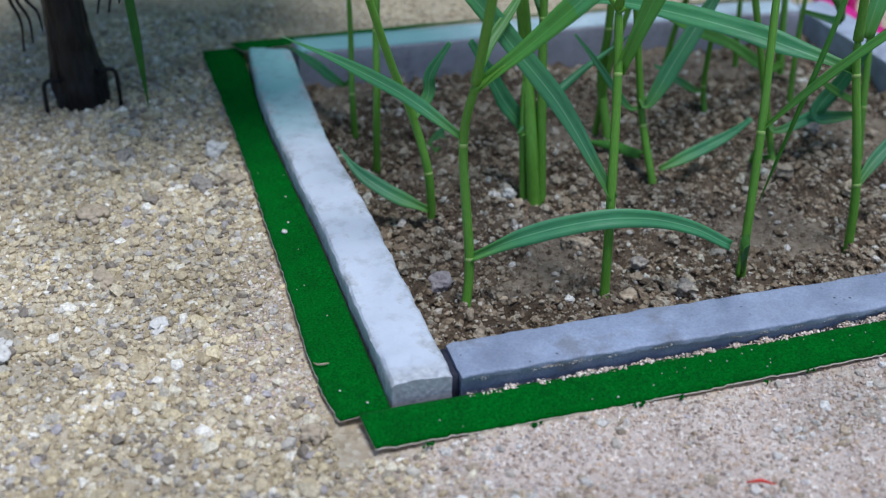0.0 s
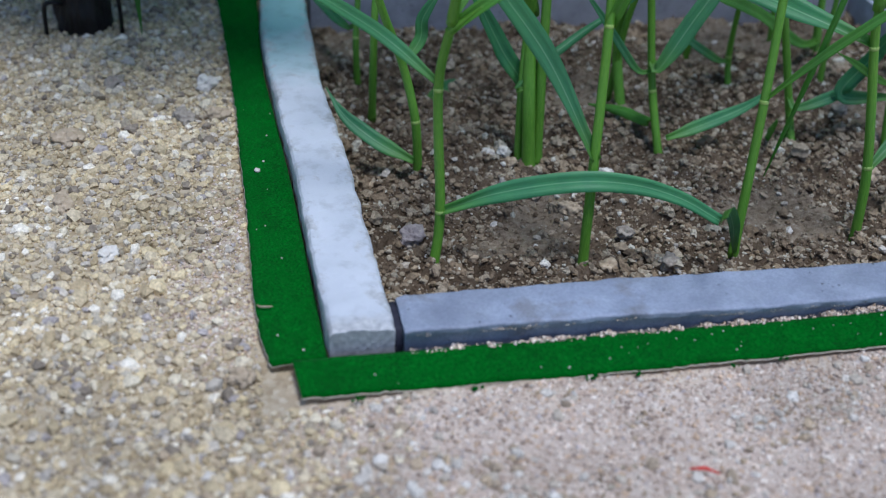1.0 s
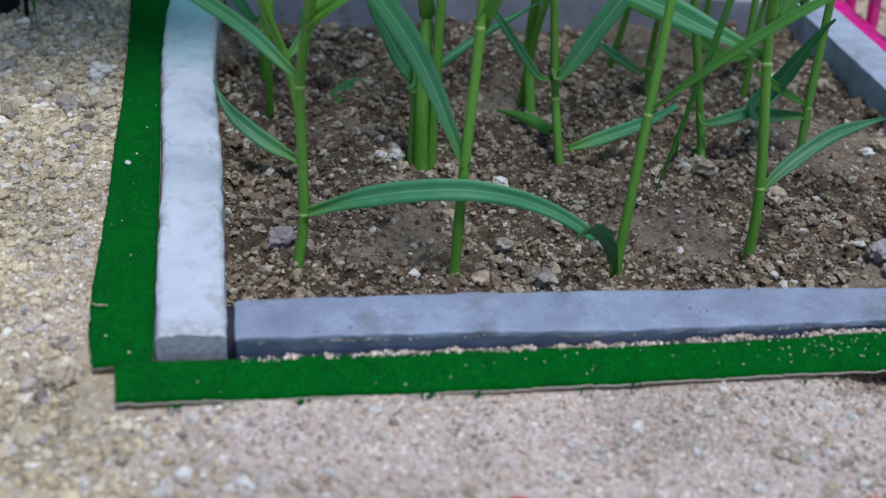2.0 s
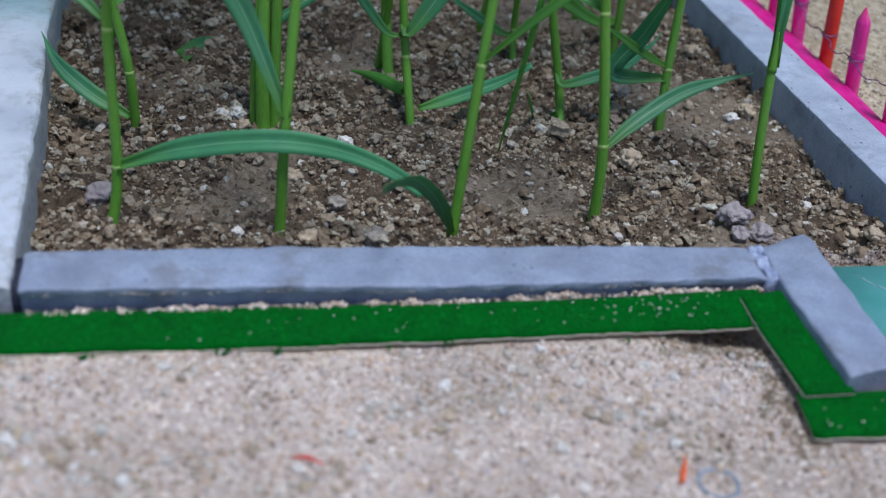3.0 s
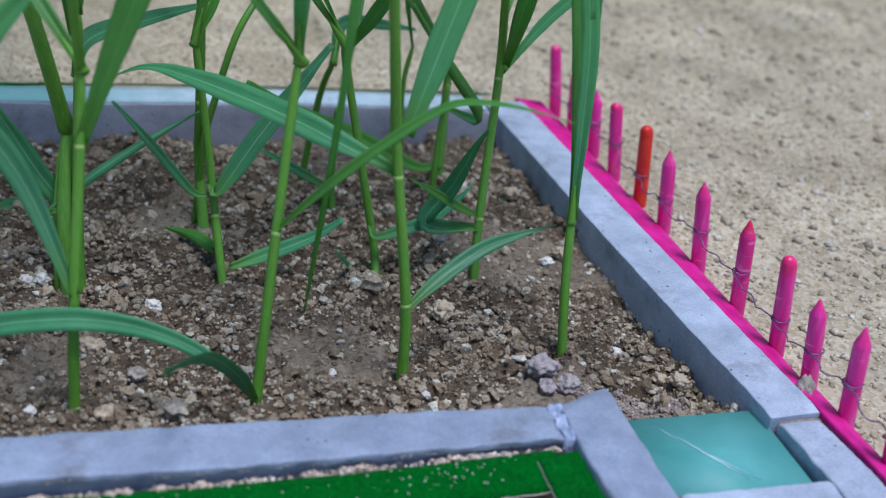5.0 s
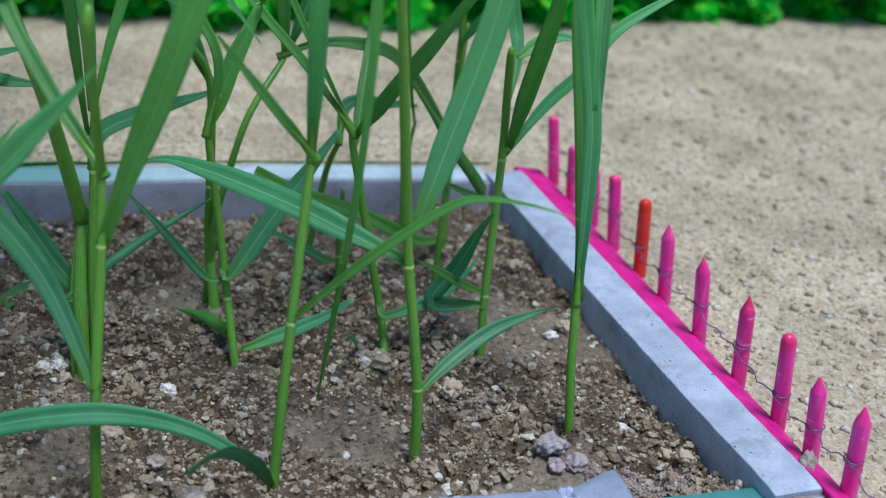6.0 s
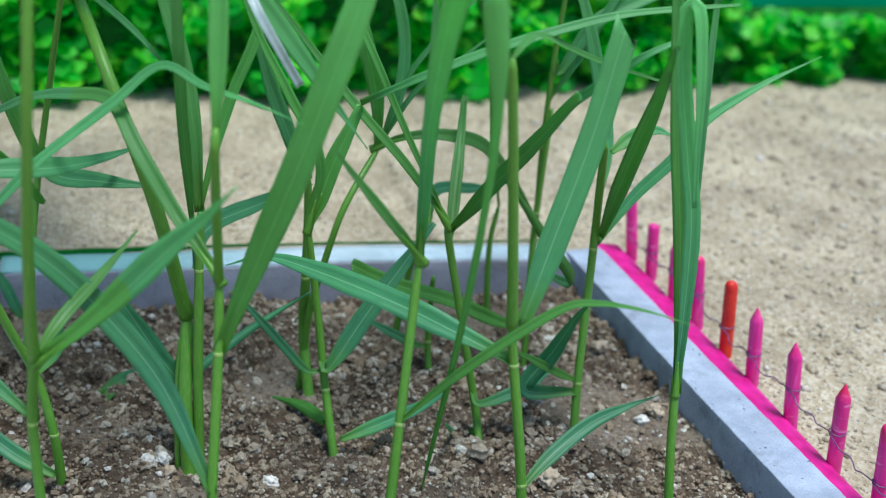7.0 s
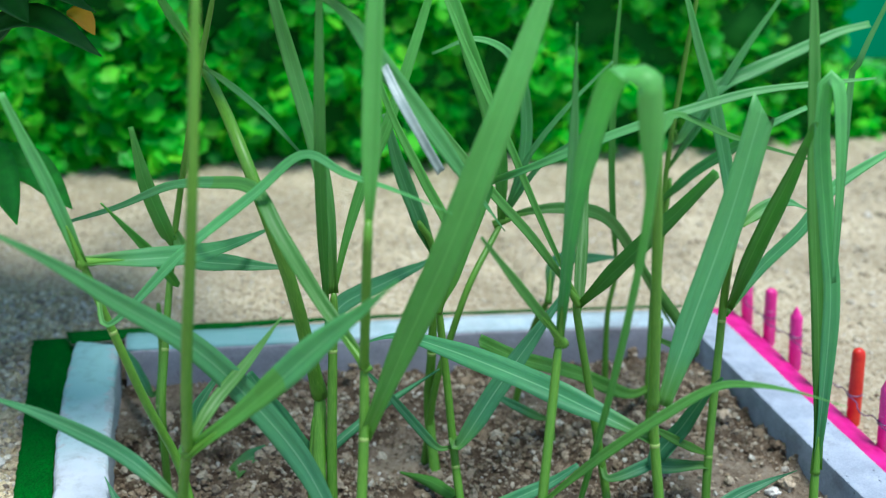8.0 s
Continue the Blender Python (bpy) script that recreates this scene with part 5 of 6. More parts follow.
blade(p, [(0.0900, 0.1650, 0.1000), (0.0960, 0.1700, 0.1220), (0.1040, 0.1720, 0.1470), (0.1120, 0.1700, 0.1680), (0.1210, 0.1700, 0.1960), (0.1270, 0.1700, 0.2170), (0.1340, 0.1650, 0.2470), (0.1460, 0.1600, 0.2610)], 0.0052, tip=0.05, flip=True)
leaf_cover(p, 0.146, 0.16, 0.261, (25, 80, 120))
p = grass("grass plant with a clipped stalk near the fence-side kerb", 0.2518, 0.1348)
stalk(p, [(0.2518, 0.1348, -0.0130), (0.2537, 0.1440, 0.0180), (0.2607, 0.1620, 0.0760), (0.2574, 0.1560, 0.1053), (0.2535, 0.1480, 0.1315)], 0.0042, (1, 2,), 0.90)
blade(p, [(0.2618, 0.1620, 0.0783), (0.2792, 0.1683, 0.0971), (0.2965, 0.1703, 0.1133), (0.3122, 0.1749, 0.1306), (0.3376, 0.1759, 0.1461), (0.3636, 0.1747, 0.1592)], 0.0062)
blade(p, [(0.2628, 0.1620, 0.0820), (0.2623, 0.1428, 0.1209), (0.2593, 0.1186, 0.1594), (0.2544, 0.0981, 0.1874)], 0.0085, tip=0.3, flip=True)
blade(p, [(0.2567, 0.1480, 0.1267), (0.2670, 0.1509, 0.1325), (0.2767, 0.1506, 0.1351), (0.2854, 0.1467, 0.1328)], 0.0065)
blade(p, [(0.2545, 0.1440, 0.0184), (0.2415, 0.1445, 0.0251), (0.2306, 0.1437, 0.0324), (0.2182, 0.1415, 0.0403)], 0.0046, flip=True)
blade(p, [(0.2574, 0.1560, 0.1053), (0.2650, 0.1700, 0.1160), (0.2700, 0.1900, 0.1280), (0.2630, 0.2000, 0.1620), (0.2530, 0.2000, 0.1870), (0.2450, 0.2000, 0.2090), (0.2330, 0.2000, 0.2370)], 0.0070, tip=0.05)
leaf_cover(p, 0.233, 0.2, 0.237, (20, 60, 150))
blade(p, [(0.2535, 0.1428, 0.0141), (0.2310, 0.1485, 0.0142), (0.2404, 0.1460, 0.0334), (0.2458, 0.1363, 0.0563), (0.2475, 0.1286, 0.0669)], 0.0085, tip=0.15)
p = grass("thick clump of grass stalks in the middle of the bed", 0.0835, 0.1480)
stalk(p, [(0.0820, 0.1430, -0.0130), (0.0815, 0.1500, 0.0200), (0.0840, 0.1660, 0.0520)], 0.0064, (2,), 0.95)
stalk(p, [(0.0865, 0.1460, -0.0130), (0.0870, 0.1520, 0.0250), (0.0890, 0.1620, 0.0750), (0.0900, 0.1650, 0.1000)], 0.0054, (2,), 0.70)
stalk(p, [(0.0785, 0.1480, -0.0130), (0.0790, 0.1540, 0.0200), (0.0815, 0.1620, 0.0450)], 0.0044, (), 0.80)
stalk(p, [(0.0840, 0.1660, 0.0520), (0.0729, 0.1560, 0.1050), (0.0609, 0.1580, 0.1455), (0.0507, 0.1880, 0.1703), (0.0426, 0.2680, 0.1726)], 0.0068, (), 0.62)
blade(p, [(0.0432, 0.2626, 0.1723), (0.0426, 0.2673, 0.1728), (0.0302, 0.2520, 0.1970), (0.0230, 0.2346, 0.2135)], 0.0052, tip=0.2, foot=0.8, flip=True, wrap=True)
blade(p, [(0.0875, 0.1659, 0.0891), (0.0827, 0.1446, 0.1430), (0.0808, 0.1306, 0.1871), (0.0807, 0.1280, 0.2290), (0.0810, 0.1325, 0.2583), (0.0812, 0.1364, 0.2729)], 0.0048, tip=0.05, flip=True)
blade(p, [(0.0807, 0.1280, 0.2290), (0.0904, 0.1232, 0.2204), (0.1014, 0.1200, 0.2056), (0.1190, 0.1192, 0.1816), (0.1469, 0.1174, 0.1432)], 0.0080, tip=0.05, foot=0.5)
blade(p, [(0.1014, 0.1200, 0.2056), (0.1076, 0.1080, 0.1926), (0.1204, 0.1100, 0.1701)], 0.0040, tip=0.9, foot=0.8, pale=True, label="silvery folded dry blade")
blade(p, [(0.0880, 0.1620, 0.0750), (0.0939, 0.1811, 0.0846), (0.1199, 0.2035, 0.0859), (0.1447, 0.2230, 0.0863)], 0.0090, tip=0.3)
blade(p, [(0.0900, 0.1650, 0.1000), (0.0890, 0.1720, 0.1280), (0.0860, 0.1850, 0.1530), (0.0790, 0.2000, 0.1820), (0.0710, 0.2000, 0.2140), (0.0650, 0.2000, 0.2440), (0.0540, 0.2000, 0.2580)], 0.0075, tip=0.05, foot=0.6, flip=True)
leaf_cover(p, 0.054, 0.2, 0.258, (10, 45, 70))
blade(p, [(0.0818, 0.1520, 0.0240), (0.0754, 0.1515, 0.0234), (0.0908, 0.1589, 0.0333), (0.1111, 0.1668, 0.0442), (0.1363, 0.1710, 0.0576)], 0.0045, tip=0.2, flip=True)
blade(p, [(0.0789, 0.1533, 0.0159), (0.0804, 0.1597, 0.0225), (0.0715, 0.1630, 0.0364), (0.0600, 0.1629, 0.0583), (0.0545, 0.1623, 0.0678)], 0.0090, tip=0.4)
p = grass("grass plant leaning towards the white kerb", 0.0310, 0.1410)
stalk(p, [(0.0312, 0.1410, -0.0130), (0.0293, 0.1410, 0.0154), (0.0240, 0.1460, 0.0400), (0.0145, 0.1440, 0.0662), (0.0038, 0.1420, 0.1006), (-0.0049, 0.1400, 0.1305)], 0.0044, (1, 4, 5,), 0.75)
blade(p, [(-0.0032, 0.1404, 0.1248), (-0.0049, 0.1400, 0.1305), (-0.0133, 0.1404, 0.1581), (-0.0262, 0.1389, 0.1949)], 0.0055, tip=0.5, foot=0.8, wrap=True)
blade(p, [(0.0289, 0.1400, -0.0036), (0.0135, 0.1472, 0.0034), (0.0006, 0.1576, 0.0115), (-0.0062, 0.1694, 0.0197)], 0.0078)
blade(p, [(-0.0005, 0.1409, 0.1155), (0.0040, 0.1317, 0.1087), (0.0302, 0.1303, 0.1354), (0.0574, 0.1302, 0.1576), (0.0747, 0.1293, 0.1717), (0.0882, 0.1171, 0.1682), (0.1020, 0.0951, 0.1695), (0.1145, 0.0647, 0.1726)], 0.0044)
blade(p, [(0.0240, 0.1460, 0.0400), (0.0321, 0.1518, 0.0488), (0.0333, 0.1519, 0.0588), (0.0411, 0.1484, 0.0740)], 0.0060, tip=0.4)
blade(p, [(-0.0032, 0.1402, 0.1249), (-0.0049, 0.1402, 0.1304), (0.0287, 0.1519, 0.1255), (0.0465, 0.1736, 0.1186), (0.0667, 0.2033, 0.1133)], 0.0090, tip=0.15, wrap=True)
p = grass("thin grass plant at the back beside the white kerb", 0.0180, 0.1970)
blade(p, [(0.0420, 0.2050, 0.1850), (0.0520, 0.2000, 0.1790), (0.0670, 0.2000, 0.1650), (0.0820, 0.2000, 0.1470)], 0.0034, tip=0.3)
stalk(p, [(0.0185, 0.1970, -0.0130), (0.0185, 0.1930, 0.0350), (0.0212, 0.2030, 0.0600), (0.0260, 0.2150, 0.0950), (0.0323, 0.2220, 0.1300), (0.0420, 0.2050, 0.1850), (0.0480, 0.1950, 0.2150)], 0.0040, (2, 4,), 0.60)
blade(p, [(0.0284, 0.2175, 0.1081), (0.0344, 0.2024, 0.1025), (0.0524, 0.1937, 0.1024), (0.0726, 0.1880, 0.1020)], 0.0090, tip=0.2)
blade(p, [(0.0276, 0.2167, 0.1038), (0.0273, 0.2131, 0.1033), (0.0180, 0.2037, 0.1354), (0.0136, 0.1969, 0.1630)], 0.0075, tip=0.3)
blade(p, [(0.0254, 0.2134, 0.0906), (0.0280, 0.2009, 0.0906), (0.0182, 0.1771, 0.1169), (0.0026, 0.1527, 0.1483)], 0.0050, tip=0.15)
p = grass("small grass plant with one leaf over the kerb corner", 0.0165, 0.2360)
stalk(p, [(0.0165, 0.2360, -0.0130), (0.0160, 0.2380, 0.0120), (0.0185, 0.2480, 0.0350), (0.0185, 0.2500, 0.0600)], 0.0038, (1,), 0.70)
blade(p, [(0.0166, 0.2405, 0.0178), (0.0122, 0.2470, 0.0137), (0.0039, 0.2789, 0.0130), (-0.0053, 0.3117, 0.0116)], 0.0060)
p = grass("short slender grass plant in the back half of the bed", 0.2030, 0.2030)
stalk(p, [(0.2025, 0.2030, -0.0160), (0.2018, 0.2110, 0.0060), (0.2012, 0.2070, 0.0434)], 0.0038, (1,), 0.70)
blade(p, [(0.2019, 0.2100, 0.0032), (0.1953, 0.2099, 0.0049), (0.1813, 0.2077, 0.0144), (0.1673, 0.2028, 0.0253)], 0.0050, tip=0.4)
p = grass("grass plant with a thick dark lower stalk", 0.1413, 0.1930)
blade(p, [(0.1390, 0.2000, 0.0980), (0.1310, 0.2000, 0.1170), (0.1220, 0.2000, 0.1420), (0.1160, 0.2000, 0.1640)], 0.0078, tip=0.4, foot=0.5)
stalk(p, [(0.1410, 0.1920, -0.0130), (0.1395, 0.2050, 0.0192), (0.1393, 0.2010, 0.0495), (0.1387, 0.1990, 0.0980), (0.1309, 0.1970, 0.1161)], 0.0056, (2,), 0.60)
blade(p, [(0.1742, 0.2200, 0.1034), (0.1710, 0.2150, 0.1320), (0.1620, 0.2050, 0.1600), (0.1510, 0.2000, 0.1900), (0.1430, 0.2000, 0.2130), (0.1330, 0.2000, 0.2410)], 0.0085, tip=0.3, flip=True)
p = grass("pale green grass plant by the back kerb", 0.2596, 0.2274)
stalk(p, [(0.2596, 0.2274, -0.0130), (0.2624, 0.2400, 0.0277), (0.2640, 0.2450, 0.0565), (0.2681, 0.2500, 0.1104)], 0.0042, (2,), 0.70)
stalk(p, [(0.2640, 0.2400, -0.0130), (0.2650, 0.2470, 0.0500), (0.2653, 0.2500, 0.0911), (0.2664, 0.2500, 0.1353), (0.2693, 0.2500, 0.1743), (0.2718, 0.2500, 0.2010)], 0.0038, (2,), 0.60)
blade(p, [(0.2606, 0.2321, 0.0023), (0.2450, 0.2230, 0.0056), (0.2097, 0.2027, 0.0314), (0.1769, 0.1876, 0.0505), (0.1556, 0.1801, 0.0650)], 0.0085, tip=0.8, flip=True)
blade(p, [(0.2650, 0.2500, 0.0980), (0.2700, 0.2300, 0.1190), (0.2800, 0.2100, 0.1390), (0.2900, 0.2000, 0.1520), (0.3080, 0.2000, 0.1600)], 0.0062, tip=0.4)
blade(p, [(0.2664, 0.2500, 0.1353), (0.2700, 0.2500, 0.1290), (0.2850, 0.2500, 0.1530), (0.3040, 0.2500, 0.1630), (0.3230, 0.2500, 0.1710), (0.3460, 0.2500, 0.1810), (0.3630, 0.2500, 0.1850)], 0.0078, tip=0.5)
blade(p, [(0.2660, 0.2500, 0.1150), (0.2810, 0.2500, 0.1390), (0.2910, 0.2500, 0.1590), (0.3020, 0.2500, 0.1790), (0.3150, 0.2500, 0.2000)], 0.0048, tip=0.4)
p = grass("slender grass plant close to the back kerb", 0.1965, 0.2550)
stalk(p, [(0.1935, 0.2460, -0.0130), (0.2003, 0.2440, 0.0340), (0.2036, 0.2320, 0.0570)], 0.0040, (2,), 0.80)
blade(p, [(0.2027, 0.2346, 0.0518), (0.2037, 0.2323, 0.0569), (0.2098, 0.2449, 0.0706), (0.2316, 0.2577, 0.0658), (0.2534, 0.2738, 0.0581)], 0.0070, tip=0.3, wrap=True)
p = grass("thin pale grass plant with an arching olive blade", 0.1380, 0.2250)
blade(p, [(0.1742, 0.2200, 0.1034), (0.1840, 0.2250, 0.1270), (0.1860, 0.2300, 0.1530), (0.1780, 0.2300, 0.1780), (0.1610, 0.2300, 0.1870), (0.1420, 0.2300, 0.1810)], 0.0062, tip=0.2)
blade(p, [(0.1742, 0.2200, 0.1034), (0.1830, 0.2150, 0.1350), (0.1980, 0.2100, 0.1600), (0.2180, 0.2100, 0.1810)], 0.0030, tip=0.4)
blade(p, [(0.1742, 0.2200, 0.1034), (0.1880, 0.2150, 0.1310), (0.2030, 0.2100, 0.1450), (0.2190, 0.2100, 0.1580)], 0.0028, tip=0.4)
stalk(p, [(0.1380, 0.2050, -0.0130), (0.1410, 0.2000, 0.0300), (0.1459, 0.1980, 0.0534), (0.1555, 0.2000, 0.0832), (0.1742, 0.2200, 0.1034)], 0.0038, (4,), 0.80)
blade(p, [(0.1709, 0.2166, 0.0998), (0.1725, 0.2199, 0.1038), (0.1869, 0.2168, 0.1095), (0.2053, 0.2158, 0.1104), (0.2258, 0.2208, 0.1020), (0.2488, 0.2330, 0.0720), (0.2850, 0.2555, 0.0169)], 0.0075, wrap=True, flip=True)
p = grass("short thin grass plant in the back half of the bed", 0.2472, 0.1970)
stalk(p, [(0.2472, 0.1970, -0.0130), (0.2500, 0.2040, 0.0250), (0.2530, 0.2080, 0.0550)], 0.0038, (), 0.70)
blade(p, [(0.2519, 0.2065, 0.0437), (0.2645, 0.1874, 0.0461), (0.2417, 0.1843, 0.0786), (0.2254, 0.1801, 0.1017)], 0.0065, tip=0.3)
p = grass("short thin grass plant close to the back kerb", 0.2467, 0.2568)
blade(p, [(0.2492, 0.2620, 0.0527), (0.2420, 0.2500, 0.0770), (0.2370, 0.2500, 0.1160), (0.2340, 0.2500, 0.1670), (0.2340, 0.2500, 0.1990), (0.2340, 0.2500, 0.2220)], 0.0036, tip=0.3, flip=True)
stalk(p, [(0.2467, 0.2568, -0.0130), (0.2457, 0.2600, 0.0311), (0.2492, 0.2620, 0.0527)], 0.0038, (2,), 0.70)


# ---- pebbles and scraps in the bed ----
def pebble(label, x, y, size, material, seed, sink=0.35):
    ob = pebble_mesh("pebble", size, seed, material)
    ob.matrix_basis = pose(x, y, soil_height(x, y) + size[2] * (1 - sink), 0, 0, seed * 47)
    return tagged(ob, label, "pebble", "pebbles on the soil")


pebble("white crumbly pebble on the brown soil", 0.0660, 0.1530, (0.0038, 0.0032, 0.0028), mat_pebble_white, 1)
pebble("white crumbly pebble on the brown soil", 0.0720, 0.1500, (0.0030, 0.0028, 0.0024), mat_pebble_white, 2)
pebble("pale pebble on the brown soil", 0.0740, 0.1440, (0.0026, 0.0030, 0.0022), mat_pebble_tan, 3)
pebble("pale grey pebble on the brown soil", 0.1150, 0.1310, (0.0034, 0.0030, 0.0026), mat_pebble_white, 4)
pebble("tan pebble on the brown soil", 0.2305, 0.1085, (0.0046, 0.0040, 0.0034), mat_pebble_tan, 5)
pebble("pale grey pebble close to the front kerb", 0.1058, 0.0770, (0.0034, 0.0030, 0.0026), mat_pebble_grey, 6)
pebble("tan pebble on the brown soil", 0.0905, 0.1035, (0.0048, 0.0040, 0.0032), mat_pebble_tan, 7)
pebble("rough lilac-grey stone at the bed corner", 0.2580, 0.0620, (0.0058, 0.0050, 0.0042), mat_pebble_lilac, 8)
pebble("rough lilac-grey stone at the bed corner", 0.2650, 0.0520, (0.0046, 0.0040, 0.0034), mat_pebble_lilac, 9)
pebble("rough lilac-grey stone at the bed corner", 0.2560, 0.0500, (0.0036, 0.0030, 0.0028), mat_pebble_lilac, 10)
pebble("tan pebble close to the front kerb", 0.0945, 0.0600, (0.0044, 0.0036, 0.0030), mat_pebble_tan, 11)
pebble("pale pebble close to the front kerb", 0.1180, 0.0570, (0.0042, 0.0040, 0.0034), mat_pebble_grey, 12)
pebble("tan pebble at the foot of the fence-side kerb", 0.2910, 0.2070, (0.0038, 0.0036, 0.0030), mat_pebble_tan, 13)
pebble("pale pebble at the foot of the fence-side kerb", 0.2985, 0.1510, (0.0042, 0.0036, 0.0032), mat_pebble_tan, 14)
pebble("white pebble on the brown soil", 0.2890, 0.1450, (0.0030, 0.0026, 0.0024), mat_pebble_white, 15)
pebble("white pebble on the brown soil", 0.2960, 0.0760, (0.0024, 0.0022, 0.0020), mat_pebble_white, 16)
pebble("pale grey pebble on the brown soil", 0.2455, 0.1700, (0.0036, 0.0034, 0.0028), mat_pebble_grey, 17)
pebble("pale pebble by the back kerb", 0.0186, 0.2570, (0.0048, 0.0042, 0.0036), mat_pebble_tan, 18)
pebble("white pebble on the brown soil", 0.0690, 0.0640, (0.0020, 0.0020, 0.0018), mat_pebble_white, 19)
pebble("lilac-grey pebble by the white kerb", 0.0200, 0.0880, (0.0052, 0.0044, 0.0034), mat_pebble_lilac, 20)
pebble("tan pebble by the fence-side kerb", 0.3060, 0.0560, (0.0036, 0.0026, 0.0024), mat_pebble_tan, 21)
pebble("tan pebble by the fence-side kerb", 0.3085, 0.0450, (0.0034, 0.0026, 0.0022), mat_pebble_tan, 22)


def ground_stone(label, x, y, size, material, seed):
    ob = pebble_mesh("stone", size, seed, material)
    ob.matrix_basis = pose(x, y, ground_height(x, y) + size[2] * 0.55, 0, 0, seed * 31)
    return tagged(ob, label, "stone", "stones on the sand")


ground_stone("flat white stone lying on the gravel", -0.0985, 0.0765, (0.0050, 0.0034, 0.0022), mat_pebble_white, 31)
ground_stone("large white stone lying on the gravel", -0.1580, 0.0740, (0.0072, 0.0052, 0.0034), mat_pebble_white, 32)
ground_stone("grey stone lying on the gravel", -0.0690, 0.1820, (0.0066, 0.0046, 0.0034), mat_pebble_grey, 33)
ground_stone("tan stone lying on the gravel", -0.1180, 0.1670, (0.0070, 0.0048, 0.0032), mat_pebble_tan, 34)
ground_stone("tan stone on the gravel beside the felt", -0.0545, 0.1830, (0.0056, 0.0040, 0.0032), mat_pebble_tan, 35)
ground_stone("pale stone on the gravel beside the felt", -0.0580, 0.2150, (0.0050, 0.0042, 0.0034), mat_pebble_white, 36)
ground_stone("grey stone lying on the gravel", -0.1010, 0.2200, (0.0060, 0.0038, 0.0030), mat_pebble_grey, 37)
ground_stone("tan flat stone lying on the gravel", -0.1170, 0.1150, (0.0078, 0.0040, 0.0024), mat_pebble_tan, 38)
ground_stone("tan stone lying by the felt corner", -0.0530, -0.0040, (0.0046, 0.0040, 0.0032), mat_pebble_tan, 39)
ground_stone("grey lump of mortar on the magenta rail", 0.3462, 0.0190, (0.0036, 0.0046, 0.0075), mat_pebble_grey, 40)


def scraps():
    piece = tagged(base_at("leaf_scrap", 0.056, 0.213, -0.010), "cut piece of green grass blade lying on soil", "leaf scrap")
    blade(piece, [(0.0470, 0.2030, -0.0085), (0.0560, 0.2130, -0.0060), (0.0650, 0.2230, -0.0085)], 0.0080, 0.8, 0.9)
    bit = tagged(base_at("plastic_scrap", 0.184, -0.086, 0.003), "small orange plastic splinter lying on the sand", "scrap")
    v, f, _ = tube([Vector((0.1840, -0.0860, 0.0042)), Vector((0.1860, -0.0815, 0.0040)), Vector((0.1880, -0.0770, 0.0050))], [0.0010, 0.0010, 0.0003], 7, 0.6)
    mesh_object("splinter", v, f, mat_orange_bit, bit)
    bit = tagged(base_at("thread_scrap", 0.083, -0.070, 0.003), "short red splinter lying on the sand", "scrap")
    v, f, _ = tube([Vector((0.0785, -0.0692, 0.0042)), Vector((0.0830, -0.0704, 0.0050)), Vector((0.0872, -0.0726, 0.0042))], [0.0004, 0.0009, 0.0003], 6, 0.6)
    mesh_object("splinter", v, f, mat_red, bit)
    bit = tagged(base_at("fibre_scrap", -0.043, 0.0295, 0.004), "short pale dry fibre stuck on green felt", "scrap")
    v, f, _ = tube(spline([(-0.0456, 0.0316, 0.0046), (-0.0446, 0.0298, 0.0049), (-0.0425, 0.0290, 0.0052), (-0.0402, 0.0294, 0.0049)], 10), [0.0002, 0.0004, 0.0005, 0.0005, 0.0005, 0.0006, 0.0006, 0.0005, 0.0004, 0.0002], 6, 0.6)
    mesh_object("fibre", v, f, mat_pebble_tan, bit)
    ring = [Vector((0.1950 + 0.0056 * math.cos(a), -0.0860 + 0.0056 * math.sin(a), 0.0024)) for a in [2 * math.pi * k / 28 for k in range(29)]]
    v, f, _ = tube(ring, [0.0008] * 29, 8)
    tagged(mesh_object("ring", v, f, mat_ring), "dull blue plastic ring half sunk in the sand", "ring")


scraps()


# ---- small artificial tree ----
def broad_leaf(parent, root, end, width, material, droop=0.2, label=""):
    line = spline([root, (Vector(root) + Vector(end)) / 2 + Vector((0, 0, droop * (Vector(end) - Vector(root)).length)), end], 12)
    verts, faces = [], []
    for i, c in enumerate(line):
        f = i / 11
        t = (line[min(i + 1, 11)] - line[max(i - 1, 0)]).normalized()
        s = t.cross(Vector((0.1, -0.5, 0.8))).normalized()
        nn = s.cross(t)
        w = width * 0.5 * (math.sin(math.pi * min(f * 1.02, 1) ** 0.75) ** 0.8 + 0.03)
        for u in (-1, -0.5, 0, 0.5, 1):
            verts.append(c + s * (u * w) + nn * (abs(u) * w * 0.3))
        for u in (-1, -0.5, 0, 0.5, 1):
            verts.append(c + s * (u * w) + nn * (abs(u) * w * 0.3 - 0.0003))
    for i in range(11):
        o, q = i * 10, i * 10 + 10
        for k in range(4):
            faces.append((o + k, o + k + 1, q + k + 1, q + k))
            faces.append((o + 6 + k, o + 5 + k, q + 5 + k, q + 6 + k))
        faces.append((o, q, q + 5, o + 5))
        faces.append((o + 4, o + 9, q + 9, q + 4))
    return mesh_object("leaf", verts, faces, material, parent, True, label)


